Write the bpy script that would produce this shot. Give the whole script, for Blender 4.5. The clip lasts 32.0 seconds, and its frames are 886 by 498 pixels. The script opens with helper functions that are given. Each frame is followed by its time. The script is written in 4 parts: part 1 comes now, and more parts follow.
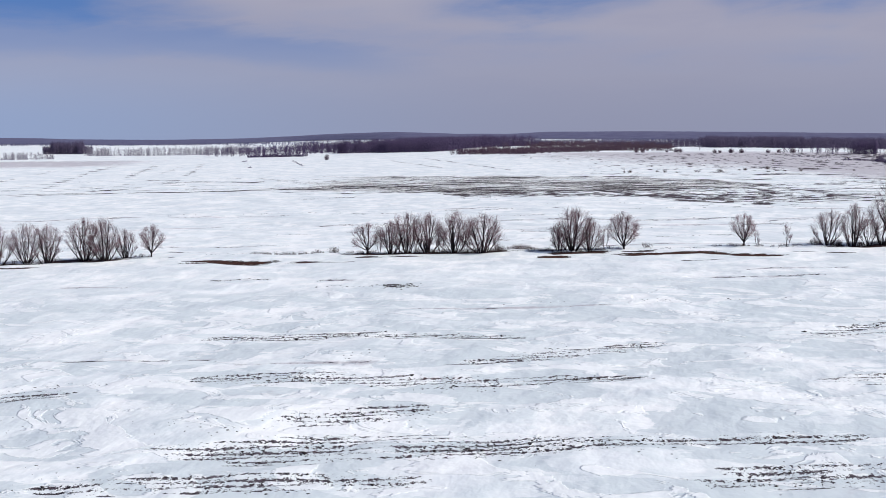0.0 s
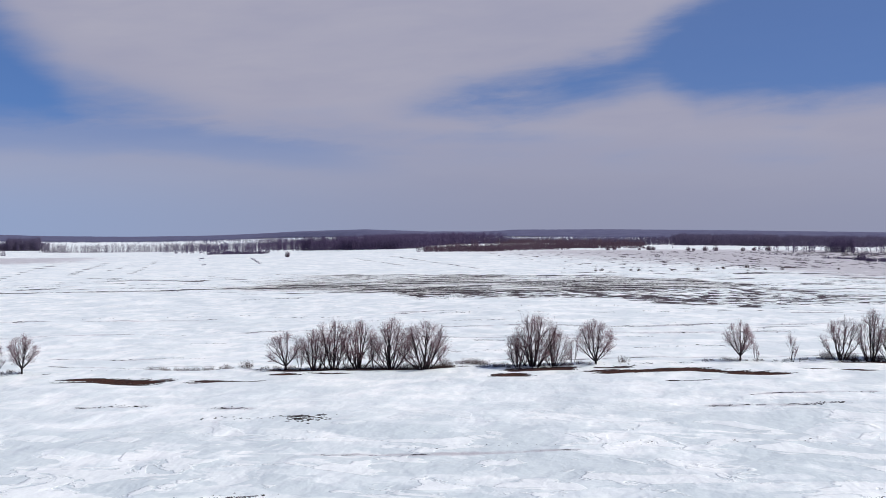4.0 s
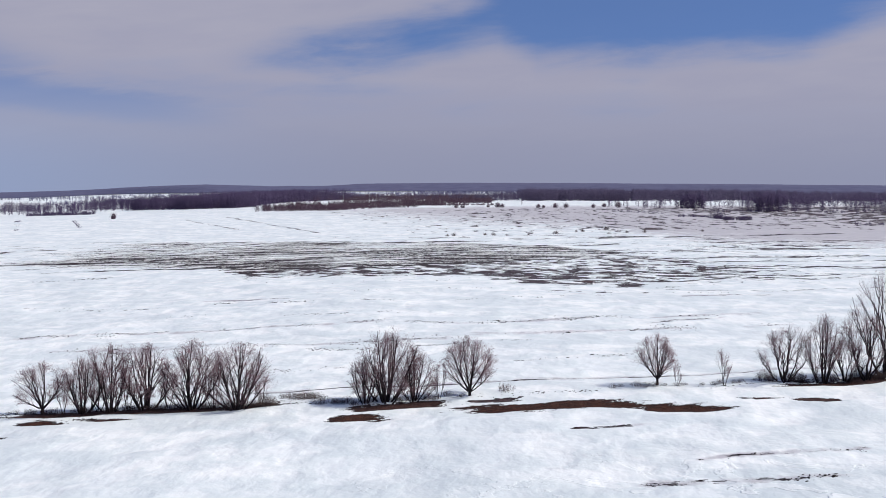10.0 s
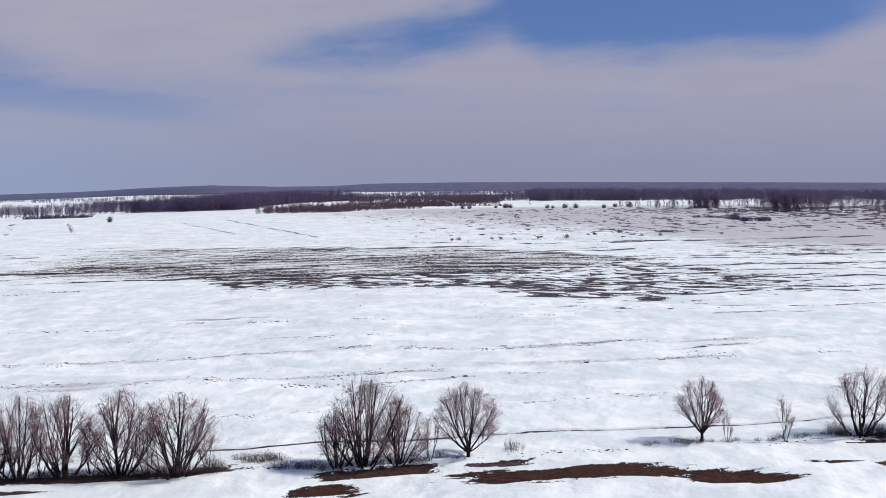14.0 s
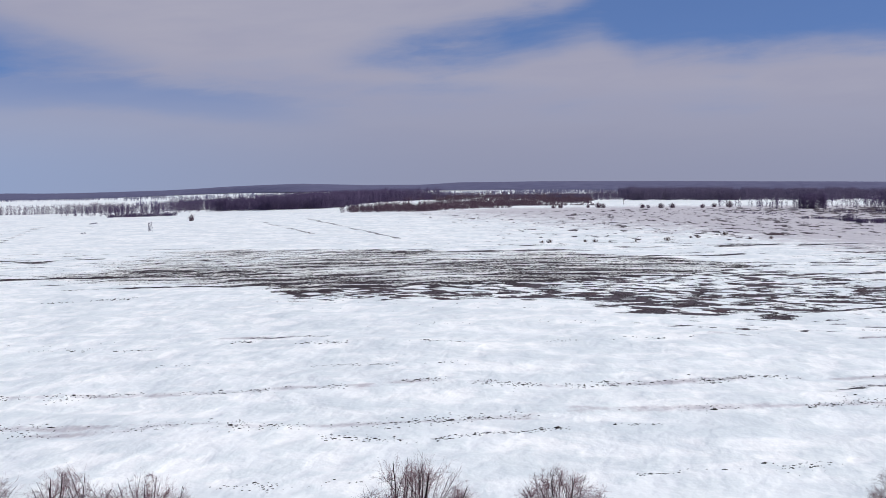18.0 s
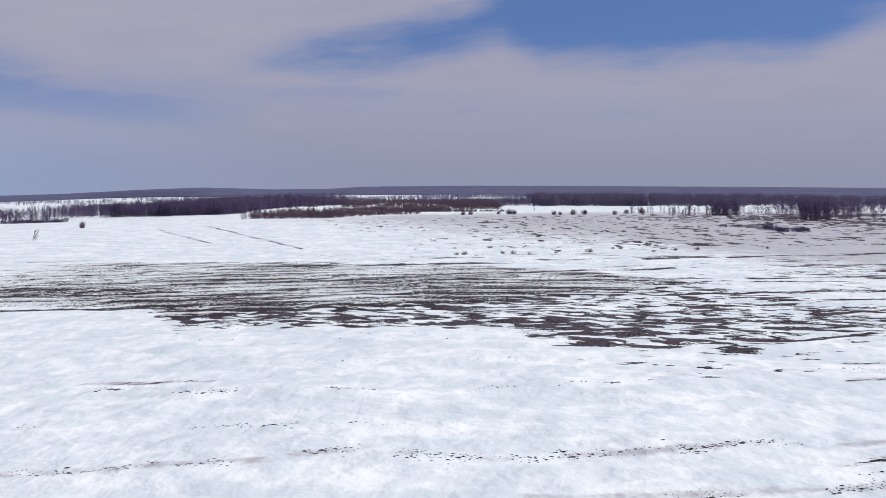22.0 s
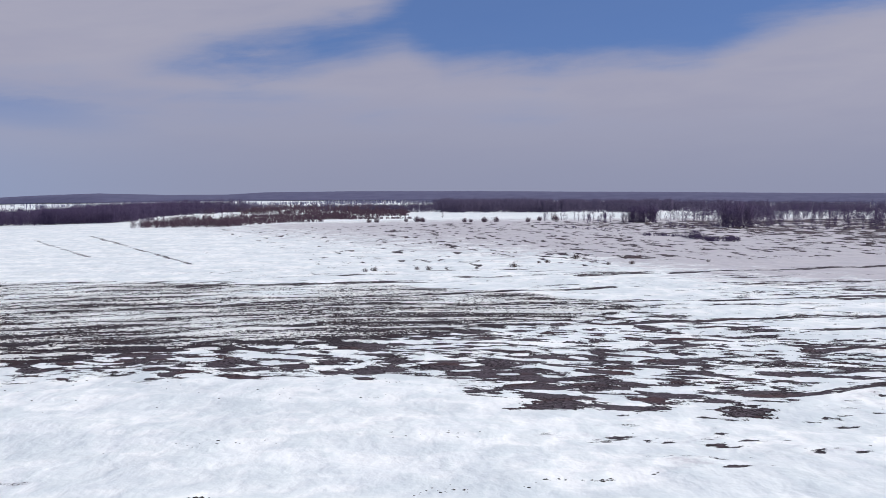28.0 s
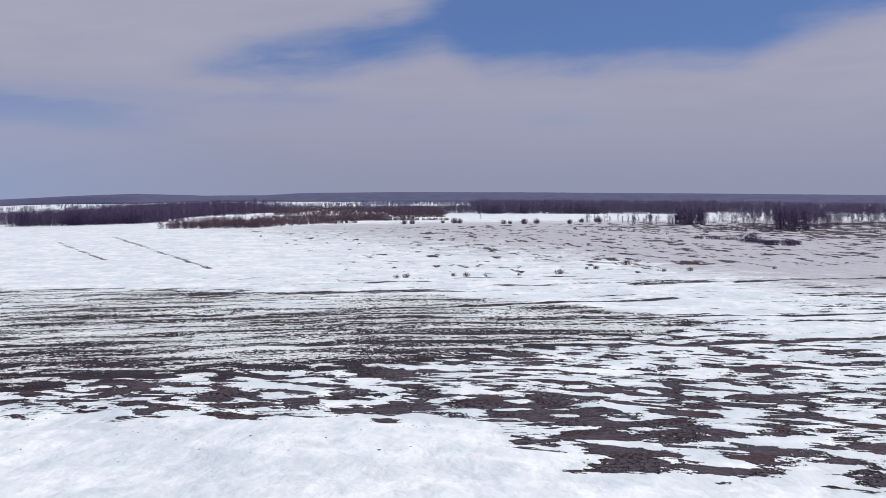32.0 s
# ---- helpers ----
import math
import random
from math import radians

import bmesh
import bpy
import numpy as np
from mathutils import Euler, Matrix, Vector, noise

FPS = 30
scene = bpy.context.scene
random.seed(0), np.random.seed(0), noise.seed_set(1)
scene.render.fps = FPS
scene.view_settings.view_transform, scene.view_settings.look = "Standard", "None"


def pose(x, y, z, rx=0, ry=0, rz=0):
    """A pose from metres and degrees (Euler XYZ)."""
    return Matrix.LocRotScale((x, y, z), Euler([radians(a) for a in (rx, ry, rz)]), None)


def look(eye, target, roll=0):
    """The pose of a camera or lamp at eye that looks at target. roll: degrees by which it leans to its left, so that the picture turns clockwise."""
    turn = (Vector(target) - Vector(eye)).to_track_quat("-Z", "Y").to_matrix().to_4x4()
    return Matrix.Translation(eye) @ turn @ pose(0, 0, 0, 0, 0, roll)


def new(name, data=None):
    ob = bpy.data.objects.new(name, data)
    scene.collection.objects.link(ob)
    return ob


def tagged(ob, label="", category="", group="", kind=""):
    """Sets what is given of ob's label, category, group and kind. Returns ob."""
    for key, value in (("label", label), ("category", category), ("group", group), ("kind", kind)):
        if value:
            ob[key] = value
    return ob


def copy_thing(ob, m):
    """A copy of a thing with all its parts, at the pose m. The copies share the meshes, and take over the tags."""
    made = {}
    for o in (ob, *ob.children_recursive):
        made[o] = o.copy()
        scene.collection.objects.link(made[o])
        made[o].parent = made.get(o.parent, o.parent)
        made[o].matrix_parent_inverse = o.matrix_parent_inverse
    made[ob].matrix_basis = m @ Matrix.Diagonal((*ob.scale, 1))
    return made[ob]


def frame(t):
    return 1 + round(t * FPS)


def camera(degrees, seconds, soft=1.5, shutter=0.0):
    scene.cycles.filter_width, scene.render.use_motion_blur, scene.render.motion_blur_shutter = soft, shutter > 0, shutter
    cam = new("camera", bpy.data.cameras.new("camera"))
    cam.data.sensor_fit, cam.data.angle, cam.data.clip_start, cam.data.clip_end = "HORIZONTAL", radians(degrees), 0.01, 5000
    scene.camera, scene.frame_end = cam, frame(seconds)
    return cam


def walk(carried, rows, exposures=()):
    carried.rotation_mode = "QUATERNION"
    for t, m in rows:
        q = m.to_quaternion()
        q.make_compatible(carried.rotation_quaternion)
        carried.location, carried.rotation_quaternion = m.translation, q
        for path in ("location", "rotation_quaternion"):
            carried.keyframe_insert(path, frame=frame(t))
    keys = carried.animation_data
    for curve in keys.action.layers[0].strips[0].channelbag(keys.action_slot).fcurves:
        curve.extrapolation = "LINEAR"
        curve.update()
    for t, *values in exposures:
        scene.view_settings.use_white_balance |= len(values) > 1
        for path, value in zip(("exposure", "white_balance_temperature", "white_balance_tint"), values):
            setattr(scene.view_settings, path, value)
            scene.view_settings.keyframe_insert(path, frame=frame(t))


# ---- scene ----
cam = camera(39.95, 32.0, soft=0.7)
# seconds, place in metres, heading, tilt and lean in degrees
ROWS = [
    (0.0, -0.01, 0.00, 27.97, -4.60, -5.48, -0.55),
    (0.5, 1.25, 5.22, 27.85, -4.97, -5.12, -0.52),
    (1.0, 2.56, 10.45, 27.79, -5.05, -4.62, -0.50),
    (1.5, 3.87, 15.75, 27.74, -5.21, -4.05, -0.50),
    (2.0, 5.19, 21.15, 27.63, -5.44, -3.40, -0.49),
    (2.5, 6.46, 26.73, 27.49, -5.77, -2.70, -0.52),
    (4.5, 11.45, 50.38, 26.72, -5.79, -0.44, -0.77),
    (5.0, 12.49, 56.75, 26.75, -1.90, -0.23, -1.00),
    (5.5, 13.70, 63.08, 26.88, 0.25, -0.39, -1.11),
    (6.0, 14.71, 68.98, 27.20, -0.56, -0.79, -1.02),
    (6.5, 15.52, 74.33, 27.63, -1.08, -1.32, -1.02),
    (7.0, 16.24, 79.08, 28.17, -1.68, -1.92, -0.99),
    (7.5, 16.89, 83.24, 28.78, -4.63, -2.48, -0.85),
    (8.0, 17.32, 87.34, 29.50, -5.79, -2.88, -0.68),
    (8.5, 17.93, 91.18, 30.29, -5.89, -3.03, -0.59),
    (9.0, 18.39, 94.35, 30.68, -8.24, -3.02, -0.57),
    (9.5, 18.87, 97.33, 30.96, -10.48, -3.02, -0.48),
    (10.0, 19.38, 100.23, 31.27, -13.21, -3.03, -0.29),
    (10.5, 19.94, 103.45, 31.58, -15.44, -3.06, -0.04),
    (11.0, 20.70, 106.93, 31.87, -16.49, -3.08, 0.10),
    (11.5, 21.71, 110.68, 32.02, -16.40, -3.08, 0.14),
    (12.0, 22.90, 114.51, 32.15, -16.08, -3.07, 0.12),
    (12.5, 24.16, 118.34, 32.26, -15.93, -3.06, 0.13),
    (13.0, 25.56, 122.11, 32.32, -15.85, -3.07, 0.16),
    (13.5, 26.97, 126.17, 32.29, -15.73, -3.07, 0.15),
    (14.0, 28.46, 130.90, 32.24, -12.83, -3.06, 0.02),
    (14.5, 30.16, 136.09, 32.19, -10.38, -3.09, -0.09),
    (16.5, 35.12, 154.77, 32.03, -7.58, -3.04, -0.30),
    (17.0, 36.06, 160.81, 31.70, -7.63, -3.04, -0.28),
    (17.5, 37.37, 165.39, 31.70, -7.53, -3.07, -0.15),
    (18.0, 37.68, 169.77, 31.85, -8.59, -3.12, -0.09),
    (18.5, 38.34, 174.56, 31.78, -8.89, -3.09, -0.09),
    (19.0, 38.99, 179.83, 32.08, -8.44, -3.09, -0.13),
    (19.5, 39.41, 184.01, 32.45, -8.95, -3.07, -0.11),
    (20.0, 39.70, 188.17, 33.02, -9.95, -3.11, -0.03),
    (20.5, 40.27, 192.44, 33.03, -10.90, -3.04, -0.08),
    (21.0, 40.85, 196.96, 33.16, -11.53, -2.99, -0.17),
    (21.5, 41.69, 201.50, 33.13, -12.10, -2.94, -0.22),
    (22.0, 42.39, 206.03, 33.25, -13.03, -2.92, -0.24),
    (22.5, 43.10, 210.69, 33.36, -13.87, -2.91, -0.26),
    (23.0, 43.54, 215.21, 33.57, -14.38, -2.91, -0.26),
    (23.5, 44.24, 219.74, 33.70, -14.78, -2.89, -0.26),
    (24.0, 45.12, 223.91, 33.88, -15.25, -2.87, -0.27),
    (24.5, 46.06, 228.64, 34.08, -15.45, -2.85, -0.27),
    (25.0, 47.02, 233.29, 34.21, -15.29, -2.84, -0.29),
    (25.5, 47.77, 237.25, 34.32, -16.64, -2.82, -0.17),
    (26.0, 48.77, 241.57, 34.40, -17.58, -2.79, -0.08),
    (26.5, 49.94, 246.09, 34.45, -17.37, -2.76, -0.10),
    (28.5, 54.75, 263.73, 33.96, -17.62, -2.64, -0.16),
    (29.0, 56.11, 267.99, 33.90, -17.49, -2.63, -0.17),
    (29.5, 57.46, 272.51, 33.94, -17.40, -2.65, -0.18),
    (30.0, 58.80, 276.97, 33.87, -17.26, -2.65, -0.20),
    (30.5, 60.07, 281.58, 33.89, -17.18, -2.66, -0.21),
    (31.0, 61.41, 286.44, 33.70, -16.70, -2.64, -0.27),
    (31.5, 63.07, 291.37, 33.50, -15.84, -2.61, -0.22),
    (32.0, 64.65, 296.38, 33.41, -15.82, -2.61, -0.27),
]
walk(cam, [(t, pose(x, y, z, 90 + pitch, roll, yaw)) for t, x, y, z, yaw, pitch, roll in ROWS])

# ---- sky, sun ----
SUN_AZ, SUN_EL = 112.0, 44.0      # clockwise from +y, above the horizon
scene.view_settings.exposure = 0.0


def node(tree, kind, **values):
    n = tree.nodes.new(kind)
    for key, value in values.items():
        if key in n.inputs:
            n.inputs[key].default_value = value
    return n


def wire(tree, a, b):
    tree.links.new(a, b)


def maths(tree, op, a, b=None, c=None, clamp=False):
    n = tree.nodes.new("ShaderNodeMath")
    n.operation, n.use_clamp = op, clamp
    for k, v in enumerate((a, b, c)):
        if v is None:
            continue
        if isinstance(v, (int, float)):
            n.inputs[k].default_value = v
        else:
            wire(tree, v, n.inputs[k])
    return n.outputs[0]


def mixed(tree, fac, a, b, blend="MIX"):
    n = tree.nodes.new("ShaderNodeMix")
    n.data_type, n.blend_type = "RGBA", blend
    for k, v in ((0, fac), (6, a), (7, b)):
        if isinstance(v, (int, float)):
            n.inputs[k].default_value = v
        elif isinstance(v, tuple):
            n.inputs[k].default_value = (*v, 1.0)
        else:
            wire(tree, v, n.inputs[k])
    return n.outputs[2]


def steps(tree, v, a, b, lo=0.0, hi=1.0):
    n = tree.nodes.new("ShaderNodeMapRange")
    n.interpolation_type = "SMOOTHSTEP"
    wire(tree, v, n.inputs[0])
    for k, x in ((1, a), (2, b), (3, lo), (4, hi)):
        n.inputs[k].default_value = x
    return n.outputs[0]


def make_world():
    w = bpy.data.worlds.new("sky")
    scene.world = w
    w.use_nodes = True
    t = w.node_tree
    t.nodes.clear()
    sky = t.nodes.new("ShaderNodeTexSky")
    sky.sky_type, sky.sun_disc = "NISHITA", False
    sky.sun_elevation, sky.sun_rotation = radians(SUN_EL), radians(SUN_AZ)
    sky.air_density, sky.dust_density, sky.ozone_density = 1.0, 0.2, 4.0
    co = t.nodes.new("ShaderNodeTexCoord")
    sep = t.nodes.new("ShaderNodeSeparateXYZ")
    wire(t, co.outputs["Generated"], sep.inputs[0])
    x, y, z = sep.outputs
    az = maths(t, "MULTIPLY", maths(t, "ARCTAN2", x, y), 57.2958)
    el = maths(t, "MULTIPLY", maths(t, "ARCSINE", z), 57.2958)
    # the clear sky is taken a little above the horizon, so that it goes on below it
    up = t.nodes.new("ShaderNodeCombineXYZ")
    wire(t, x, up.inputs[0]), wire(t, y, up.inputs[1])
    wire(t, maths(t, "ADD", maths(t, "MAXIMUM", z, 0.0), 0.16), up.inputs[2])
    wire(t, up.outputs[0], sky.inputs[0])
    # cloud sheet: broad streaks lying along the horizon
    flat = t.nodes.new("ShaderNodeCombineXYZ")
    wire(t, maths(t, "MULTIPLY", az, 0.055), flat.inputs[0])
    wire(t, maths(t, "MULTIPLY", el, 0.21), flat.inputs[1])
    big = node(t, "ShaderNodeTexNoise", Scale=1.0, Detail=5.0, Roughness=0.55, Distortion=0.6)
    wire(t, flat.outputs[0], big.inputs["Vector"])
    n1 = maths(t, "SUBTRACT", big.outputs[0], 0.5)
    flat2 = t.nodes.new("ShaderNodeCombineXYZ")
    wire(t, maths(t, "MULTIPLY", az, 0.16), flat2.inputs[0])
    wire(t, maths(t, "ADD", maths(t, "MULTIPLY", el, 0.85), maths(t, "MULTIPLY", az, -0.07)), flat2.inputs[1])
    fine = node(t, "ShaderNodeTexNoise", Scale=1.0, Detail=6.0, Roughness=0.6, Distortion=0.3)
    wire(t, flat2.outputs[0], fine.inputs["Vector"])
    n2 = maths(t, "SUBTRACT", fine.outputs[0], 0.5)
    wob = maths(t, "ADD", maths(t, "MULTIPLY", n1, 0.8), maths(t, "MULTIPLY", n2, 0.7))

    def over_az(pairs):
        """A height in degrees as a function of the azimuth, straight between the given pairs."""
        ramp = t.nodes.new("ShaderNodeValToRGB")
        wire(t, maths(t, "DIVIDE", maths(t, "ADD", az, 45.0), 90.0), ramp.inputs[0])
        el_of = ramp.color_ramp.elements
        while len(el_of) < len(pairs):
            el_of.new(0.5)
        for stop, (a, h) in zip(el_of, pairs):
            stop.position, stop.color = (a + 45.0) / 90.0, (h / 20.0, h / 20.0, h / 20.0, 1.0)
        return maths(t, "MULTIPLY", ramp.outputs[0], 20.0)

    # the long clear wedge between two sheets of cloud
    rag = maths(t, "ADD", maths(t, "MULTIPLY", n1, 3.4), maths(t, "MULTIPLY", n2, 2.4))
    top = over_az([(-45, 5.0), (2.2, 5.1), (5.6, 6.5), (11.6, 8.2), (14.0, 8.7), (17.5, 10.8), (25.0, 14.0), (45, 18.0)])
    foot = over_az([(-45, 5.3), (2.2, 5.2), (8.0, 5.2), (12.0, 5.6), (15.7, 6.3), (17.6, 5.3), (21.6, 5.3), (29.6, 5.9), (32.2, 7.1), (36.7, 8.3), (45, 10.5)])
    wedge = maths(t, "MULTIPLY", steps(t, maths(t, "ADD", maths(t, "SUBTRACT", top, el), rag), -0.8, 1.3), steps(t, maths(t, "ADD", maths(t, "SUBTRACT", el, foot), rag), -0.9, 1.4))
    clear = maths(t, "MULTIPLY", wedge, steps(t, az, 1.5, 9.0, 0.40, 0.93))
    # the clear sky beyond the left edge of the upper sheet
    left = over_az([(-45, 3.2), (-22, 4.0), (-17, 4.6), (-12.5, 4.3), (-7.0, 4.2), (-4.0, 4.4), (45, 4.5)])
    rim = over_az([(-45, 19.0), (-22.0, 17.0), (-15.5, 11.5), (-13.2, 9.0), (-11.2, 7.0), (-7.5, 5.7), (-4.0, 4.5), (45, 2.0)])
    lobe = maths(t, "MULTIPLY", steps(t, maths(t, "ADD", maths(t, "SUBTRACT", rim, el), rag), -1.6, 2.4), steps(t, maths(t, "ADD", maths(t, "SUBTRACT", el, left), rag), -2.2, 1.2))
    clear = maths(t, "MAXIMUM", clear, lobe)
    # a paler streak under the upper sheet
    low_mid = over_az([(-45, 4.0), (-6.0, 3.9), (4.0, 3.1), (45, 2.6)])
    dip = maths(t, "ABSOLUTE", maths(t, "ADD", maths(t, "SUBTRACT", el, low_mid), maths(t, "MULTIPLY", rag, 0.6)))
    clear = maths(t, "MAXIMUM", clear, maths(t, "MULTIPLY", maths(t, "MULTIPLY", steps(t, dip, 0.2, 1.3, 1.0, 0.0), steps(t, az, -1.0, 6.0, 1.0, 0.0)), 0.62))
    clear = maths(t, "MAXIMUM", clear, maths(t, "MULTIPLY", steps(t, maths(t, "ADD", maths(t, "MULTIPLY", el, 0.02), wob), 0.2, 0.9), steps(t, el, 11.0, 16.0)))
    # haze: fuller towards the horizon, bluer to the left
    low = steps(t, el, 0.0, 5.5, 0.0, 1.0)
    side = steps(t, az, -22.0, 14.0)
    haze = mixed(t, side, (0.29, 0.375, 0.585), (0.282, 0.303, 0.428))
    cloud = mixed(t, steps(t, wob, -0.35, 0.35), (0.340, 0.345, 0.465), (0.400, 0.397, 0.495))
    cloud = mixed(t, low, haze, cloud)
    b1 = node(t, "ShaderNodeBackground", Strength=0.10)
    tint = mixed(t, 1.0, sky.outputs[0], (0.55, 0.70, 0.99), "MULTIPLY")
    wire(t, tint, b1.inputs[0])
    b2 = node(t, "ShaderNodeBackground", Strength=1.0)
    wire(t, cloud, b2.inputs[0])
    mix = t.nodes.new("ShaderNodeMixShader")
    wire(t, maths(t, "MULTIPLY", maths(t, "MULTIPLY", clear, 0.97), steps(t, el, 1.0, 5.0)), mix.inputs[0])
    wire(t, b2.outputs[0], mix.inputs[1])
    wire(t, b1.outputs[0], mix.inputs[2])
    out = t.nodes.new("ShaderNodeOutputWorld")
    wire(t, mix.outputs[0], out.inputs[0])


make_world()
sun = new("sun", bpy.data.lights.new("sun", "SUN"))
sun.data.energy, sun.data.angle, sun.data.color = 3.9, radians(6.0), (1.0, 0.966, 0.895)
a, e = radians(SUN_AZ), radians(SUN_EL)
sun.matrix_world = look((400 * math.sin(a) * math.cos(e), 400 * math.cos(a) * math.cos(e), 400 * math.sin(e)), (0, 0, 0))


# ---- materials ----
def material(name, roughness=0.9):
    m = bpy.data.materials.new(name)
    m.use_nodes = True
    t = m.node_tree
    s = t.nodes["Principled BSDF"]
    s.inputs["Roughness"].default_value = roughness
    s.inputs["Specular IOR Level"].default_value = 0.2
    return m, t, s


def stretched(t, sx, sy, turn=0.0, sz=1.0):
    g = t.nodes.new("ShaderNodeNewGeometry")
    m = t.nodes.new("ShaderNodeMapping")
    m.vector_type = "TEXTURE"
    m.inputs["Rotation"].default_value = (0, 0, radians(turn))
    m.inputs["Scale"].default_value = (1 / sx, 1 / sy, 1 / sz)
    wire(t, g.outputs["Position"], m.inputs[0])
    return m.outputs[0]


def noise_at(t, vec, scale=1.0, detail=4.0, rough=0.55, distort=0.0):
    n = node(t, "ShaderNodeTexNoise", Scale=scale, Detail=detail, Roughness=rough, Distortion=distort)
    wire(t, vec, n.inputs["Vector"])
    return n.outputs[0]


def attr(t, name):
    n = t.nodes.new("ShaderNodeAttribute")
    n.attribute_name = name
    return n.outputs["Fac"]


def make_ground_material():
    m, t, s = material("snow_and_soil", 0.75)
    # snow: wind-drawn puffs with the hollows' shading put into colour, greyer glazed sheets, soft relief
    drift = noise_at(t, stretched(t, 0.045, 0.07, -25), 1.0, 4.0, 0.5, 0.4)
    lobes = noise_at(t, stretched(t, 0.085, 0.06, -20), 1.0, 4.0, 0.55)
    puffs = noise_at(t, stretched(t, 0.26, 0.15, -16), 1.0, 4.0, 0.5, 0.15)
    crust = noise_at(t, stretched(t, 0.85, 0.55, -14), 1.0, 3.0, 0.55)
    snow = mixed(t, steps(t, lobes, 0.40, 0.60), (0.965, 0.972, 0.95), (0.86, 0.89, 0.888))
    snow = mixed(t, maths(t, "MULTIPLY", steps(t, puffs, 0.46, 0.58), 0.50), snow, (0.695, 0.758, 0.762))
    snow = mixed(t, maths(t, "MULTIPLY", steps(t, crust, 0.52, 0.66), 0.15), snow, (0.60, 0.645, 0.67))
    snow = mixed(t, maths(t, "MULTIPLY", steps(t, maths(t, "ADD", drift, attr(t, "glaze")), 0.48, 0.56), 0.45), snow, (0.655, 0.712, 0.73))
    sheet = noise_at(t, stretched(t, 0.045, 0.07, -22), 1.0, 6.0, 0.62, 0.5)
    sheet = maths(t, "MULTIPLY", steps(t, sheet, 0.49, 0.508), steps(t, attr(t, "glaze"), 0.005, 0.05))
    snow = mixed(t, maths(t, "MULTIPLY", sheet, 0.75), snow, (0.625, 0.685, 0.70))
    rim = noise_at(t, stretched(t, 0.10, 0.15, -24), 1.0, 5.0, 0.58, 0.7)
    rim = maths(t, "MULTIPLY", steps(t, rim, 0.545, 0.57), steps(t, attr(t, "glaze"), 0.005, 0.05))
    snow = mixed(t, maths(t, "MULTIPLY", rim, 0.65), snow, (0.955, 0.962, 0.945))
    # Thin snow; shade along crumb rows and narrow lines is coloured the same way.
    thin = maths(t, "ADD", attr(t, "thin"), maths(t, "MULTIPLY", maths(t, "SUBTRACT", crust, 0.5), 0.6))
    far = noise_at(t, stretched(t, 0.09, 0.12, -8), 1.0, 6.0, 0.68)
    thin = maths(t, "ADD", thin, maths(t, "MULTIPLY", maths(t, "SUBTRACT", far, 0.5), 1.6))
    snow = mixed(t, maths(t, "MULTIPLY", steps(t, thin, 0.2, 0.75), 0.80), snow, (0.46, 0.42, 0.445))
    # soil: dry grey-mauve crust, dark wet clods, furrows, black rims for shade at the snow edge
    till = attr(t, "till")
    furrow = noise_at(t, stretched(t, 0.22, 1.25, -13), 1.0, 4.0, 0.62, 0.2)
    grain = noise_at(t, stretched(t, 1.3, 2.6, -12), 1.0, 5.0, 0.7)
    speck = noise_at(t, stretched(t, 1.9, 1.0, -13), 1.0, 4.0, 0.75)
    soil = mixed(t, steps(t, grain, 0.35, 0.7), (0.054, 0.042, 0.050), (0.165, 0.134, 0.156))
    wet = noise_at(t, stretched(t, 0.07, 0.12, -12), 1.0, 4.0, 0.55)
    soil = mixed(t, maths(t, "MULTIPLY", steps(t, wet, 0.52, 0.62), 0.75), soil, (0.088, 0.046, 0.046))
    cloddy = noise_at(t, stretched(t, 0.11, 0.07, -13), 1.0, 3.0, 0.5)
    soil = mixed(t, maths(t, "MULTIPLY", steps(t, speck, 0.50, 0.56), steps(t, cloddy, 0.46, 0.56, 0.25, 1.0)), soil, (0.016, 0.011, 0.013))
    soil = mixed(t, maths(t, "MULTIPLY", steps(t, furrow, 0.50, 0.60), maths(t, "MULTIPLY", till, 0.85)), soil, (0.022, 0.015, 0.017))
    soil = mixed(t, maths(t, "MULTIPLY", steps(t, attr(t, "drill"), -1.6, -0.6), 0.6), soil, (0.020, 0.014, 0.017))
    turf = mixed(t, steps(t, grain, 0.3, 0.75), (0.018, 0.007, 0.005), (0.095, 0.034, 0.019))
    soil = mixed(t, attr(t, "grass"), soil, turf)
    fleck = noise_at(t, stretched(t, 0.55, 1.0, -12), 1.0, 5.0, 0.72)
    edge = maths(t, "ADD", attr(t, "bare"), maths(t, "MULTIPLY", maths(t, "SUBTRACT", fleck, 0.5), 1.7))
    edge = maths(t, "ADD", edge, maths(t, "MULTIPLY", till, maths(t, "MULTIPLY", maths(t, "SUBTRACT", furrow, 0.5), 3.0)))
    # fine crumbs in drill rows on the near field
    comb = noise_at(t, stretched(t, 2.6, 2.0, -2), 1.0, 4.0, 0.74, 0.2)
    line = t.nodes.new("ShaderNodeSeparateXYZ")
    wire(t, stretched(t, 1.0, 1.0, -2), line.inputs[0])
    comb = maths(t, "ADD", comb, maths(t, "MULTIPLY", maths(t, "SINE", maths(t, "MULTIPLY", line.outputs[1], 4.2)), 0.075))
    edge = maths(t, "ADD", edge, maths(t, "MULTIPLY", attr(t, "comb"), maths(t, "MULTIPLY", maths(t, "SUBTRACT", comb, 0.56), 6.5)))
    # half-melted ploughland: leaning lenses of snow on its near side
    lens = noise_at(t, stretched(t, 0.15, 0.25, -40), 1.0, 4.0, 0.52, 0.25)
    sliver = noise_at(t, stretched(t, 0.12, 0.5, -20), 1.0, 4.0, 0.6)
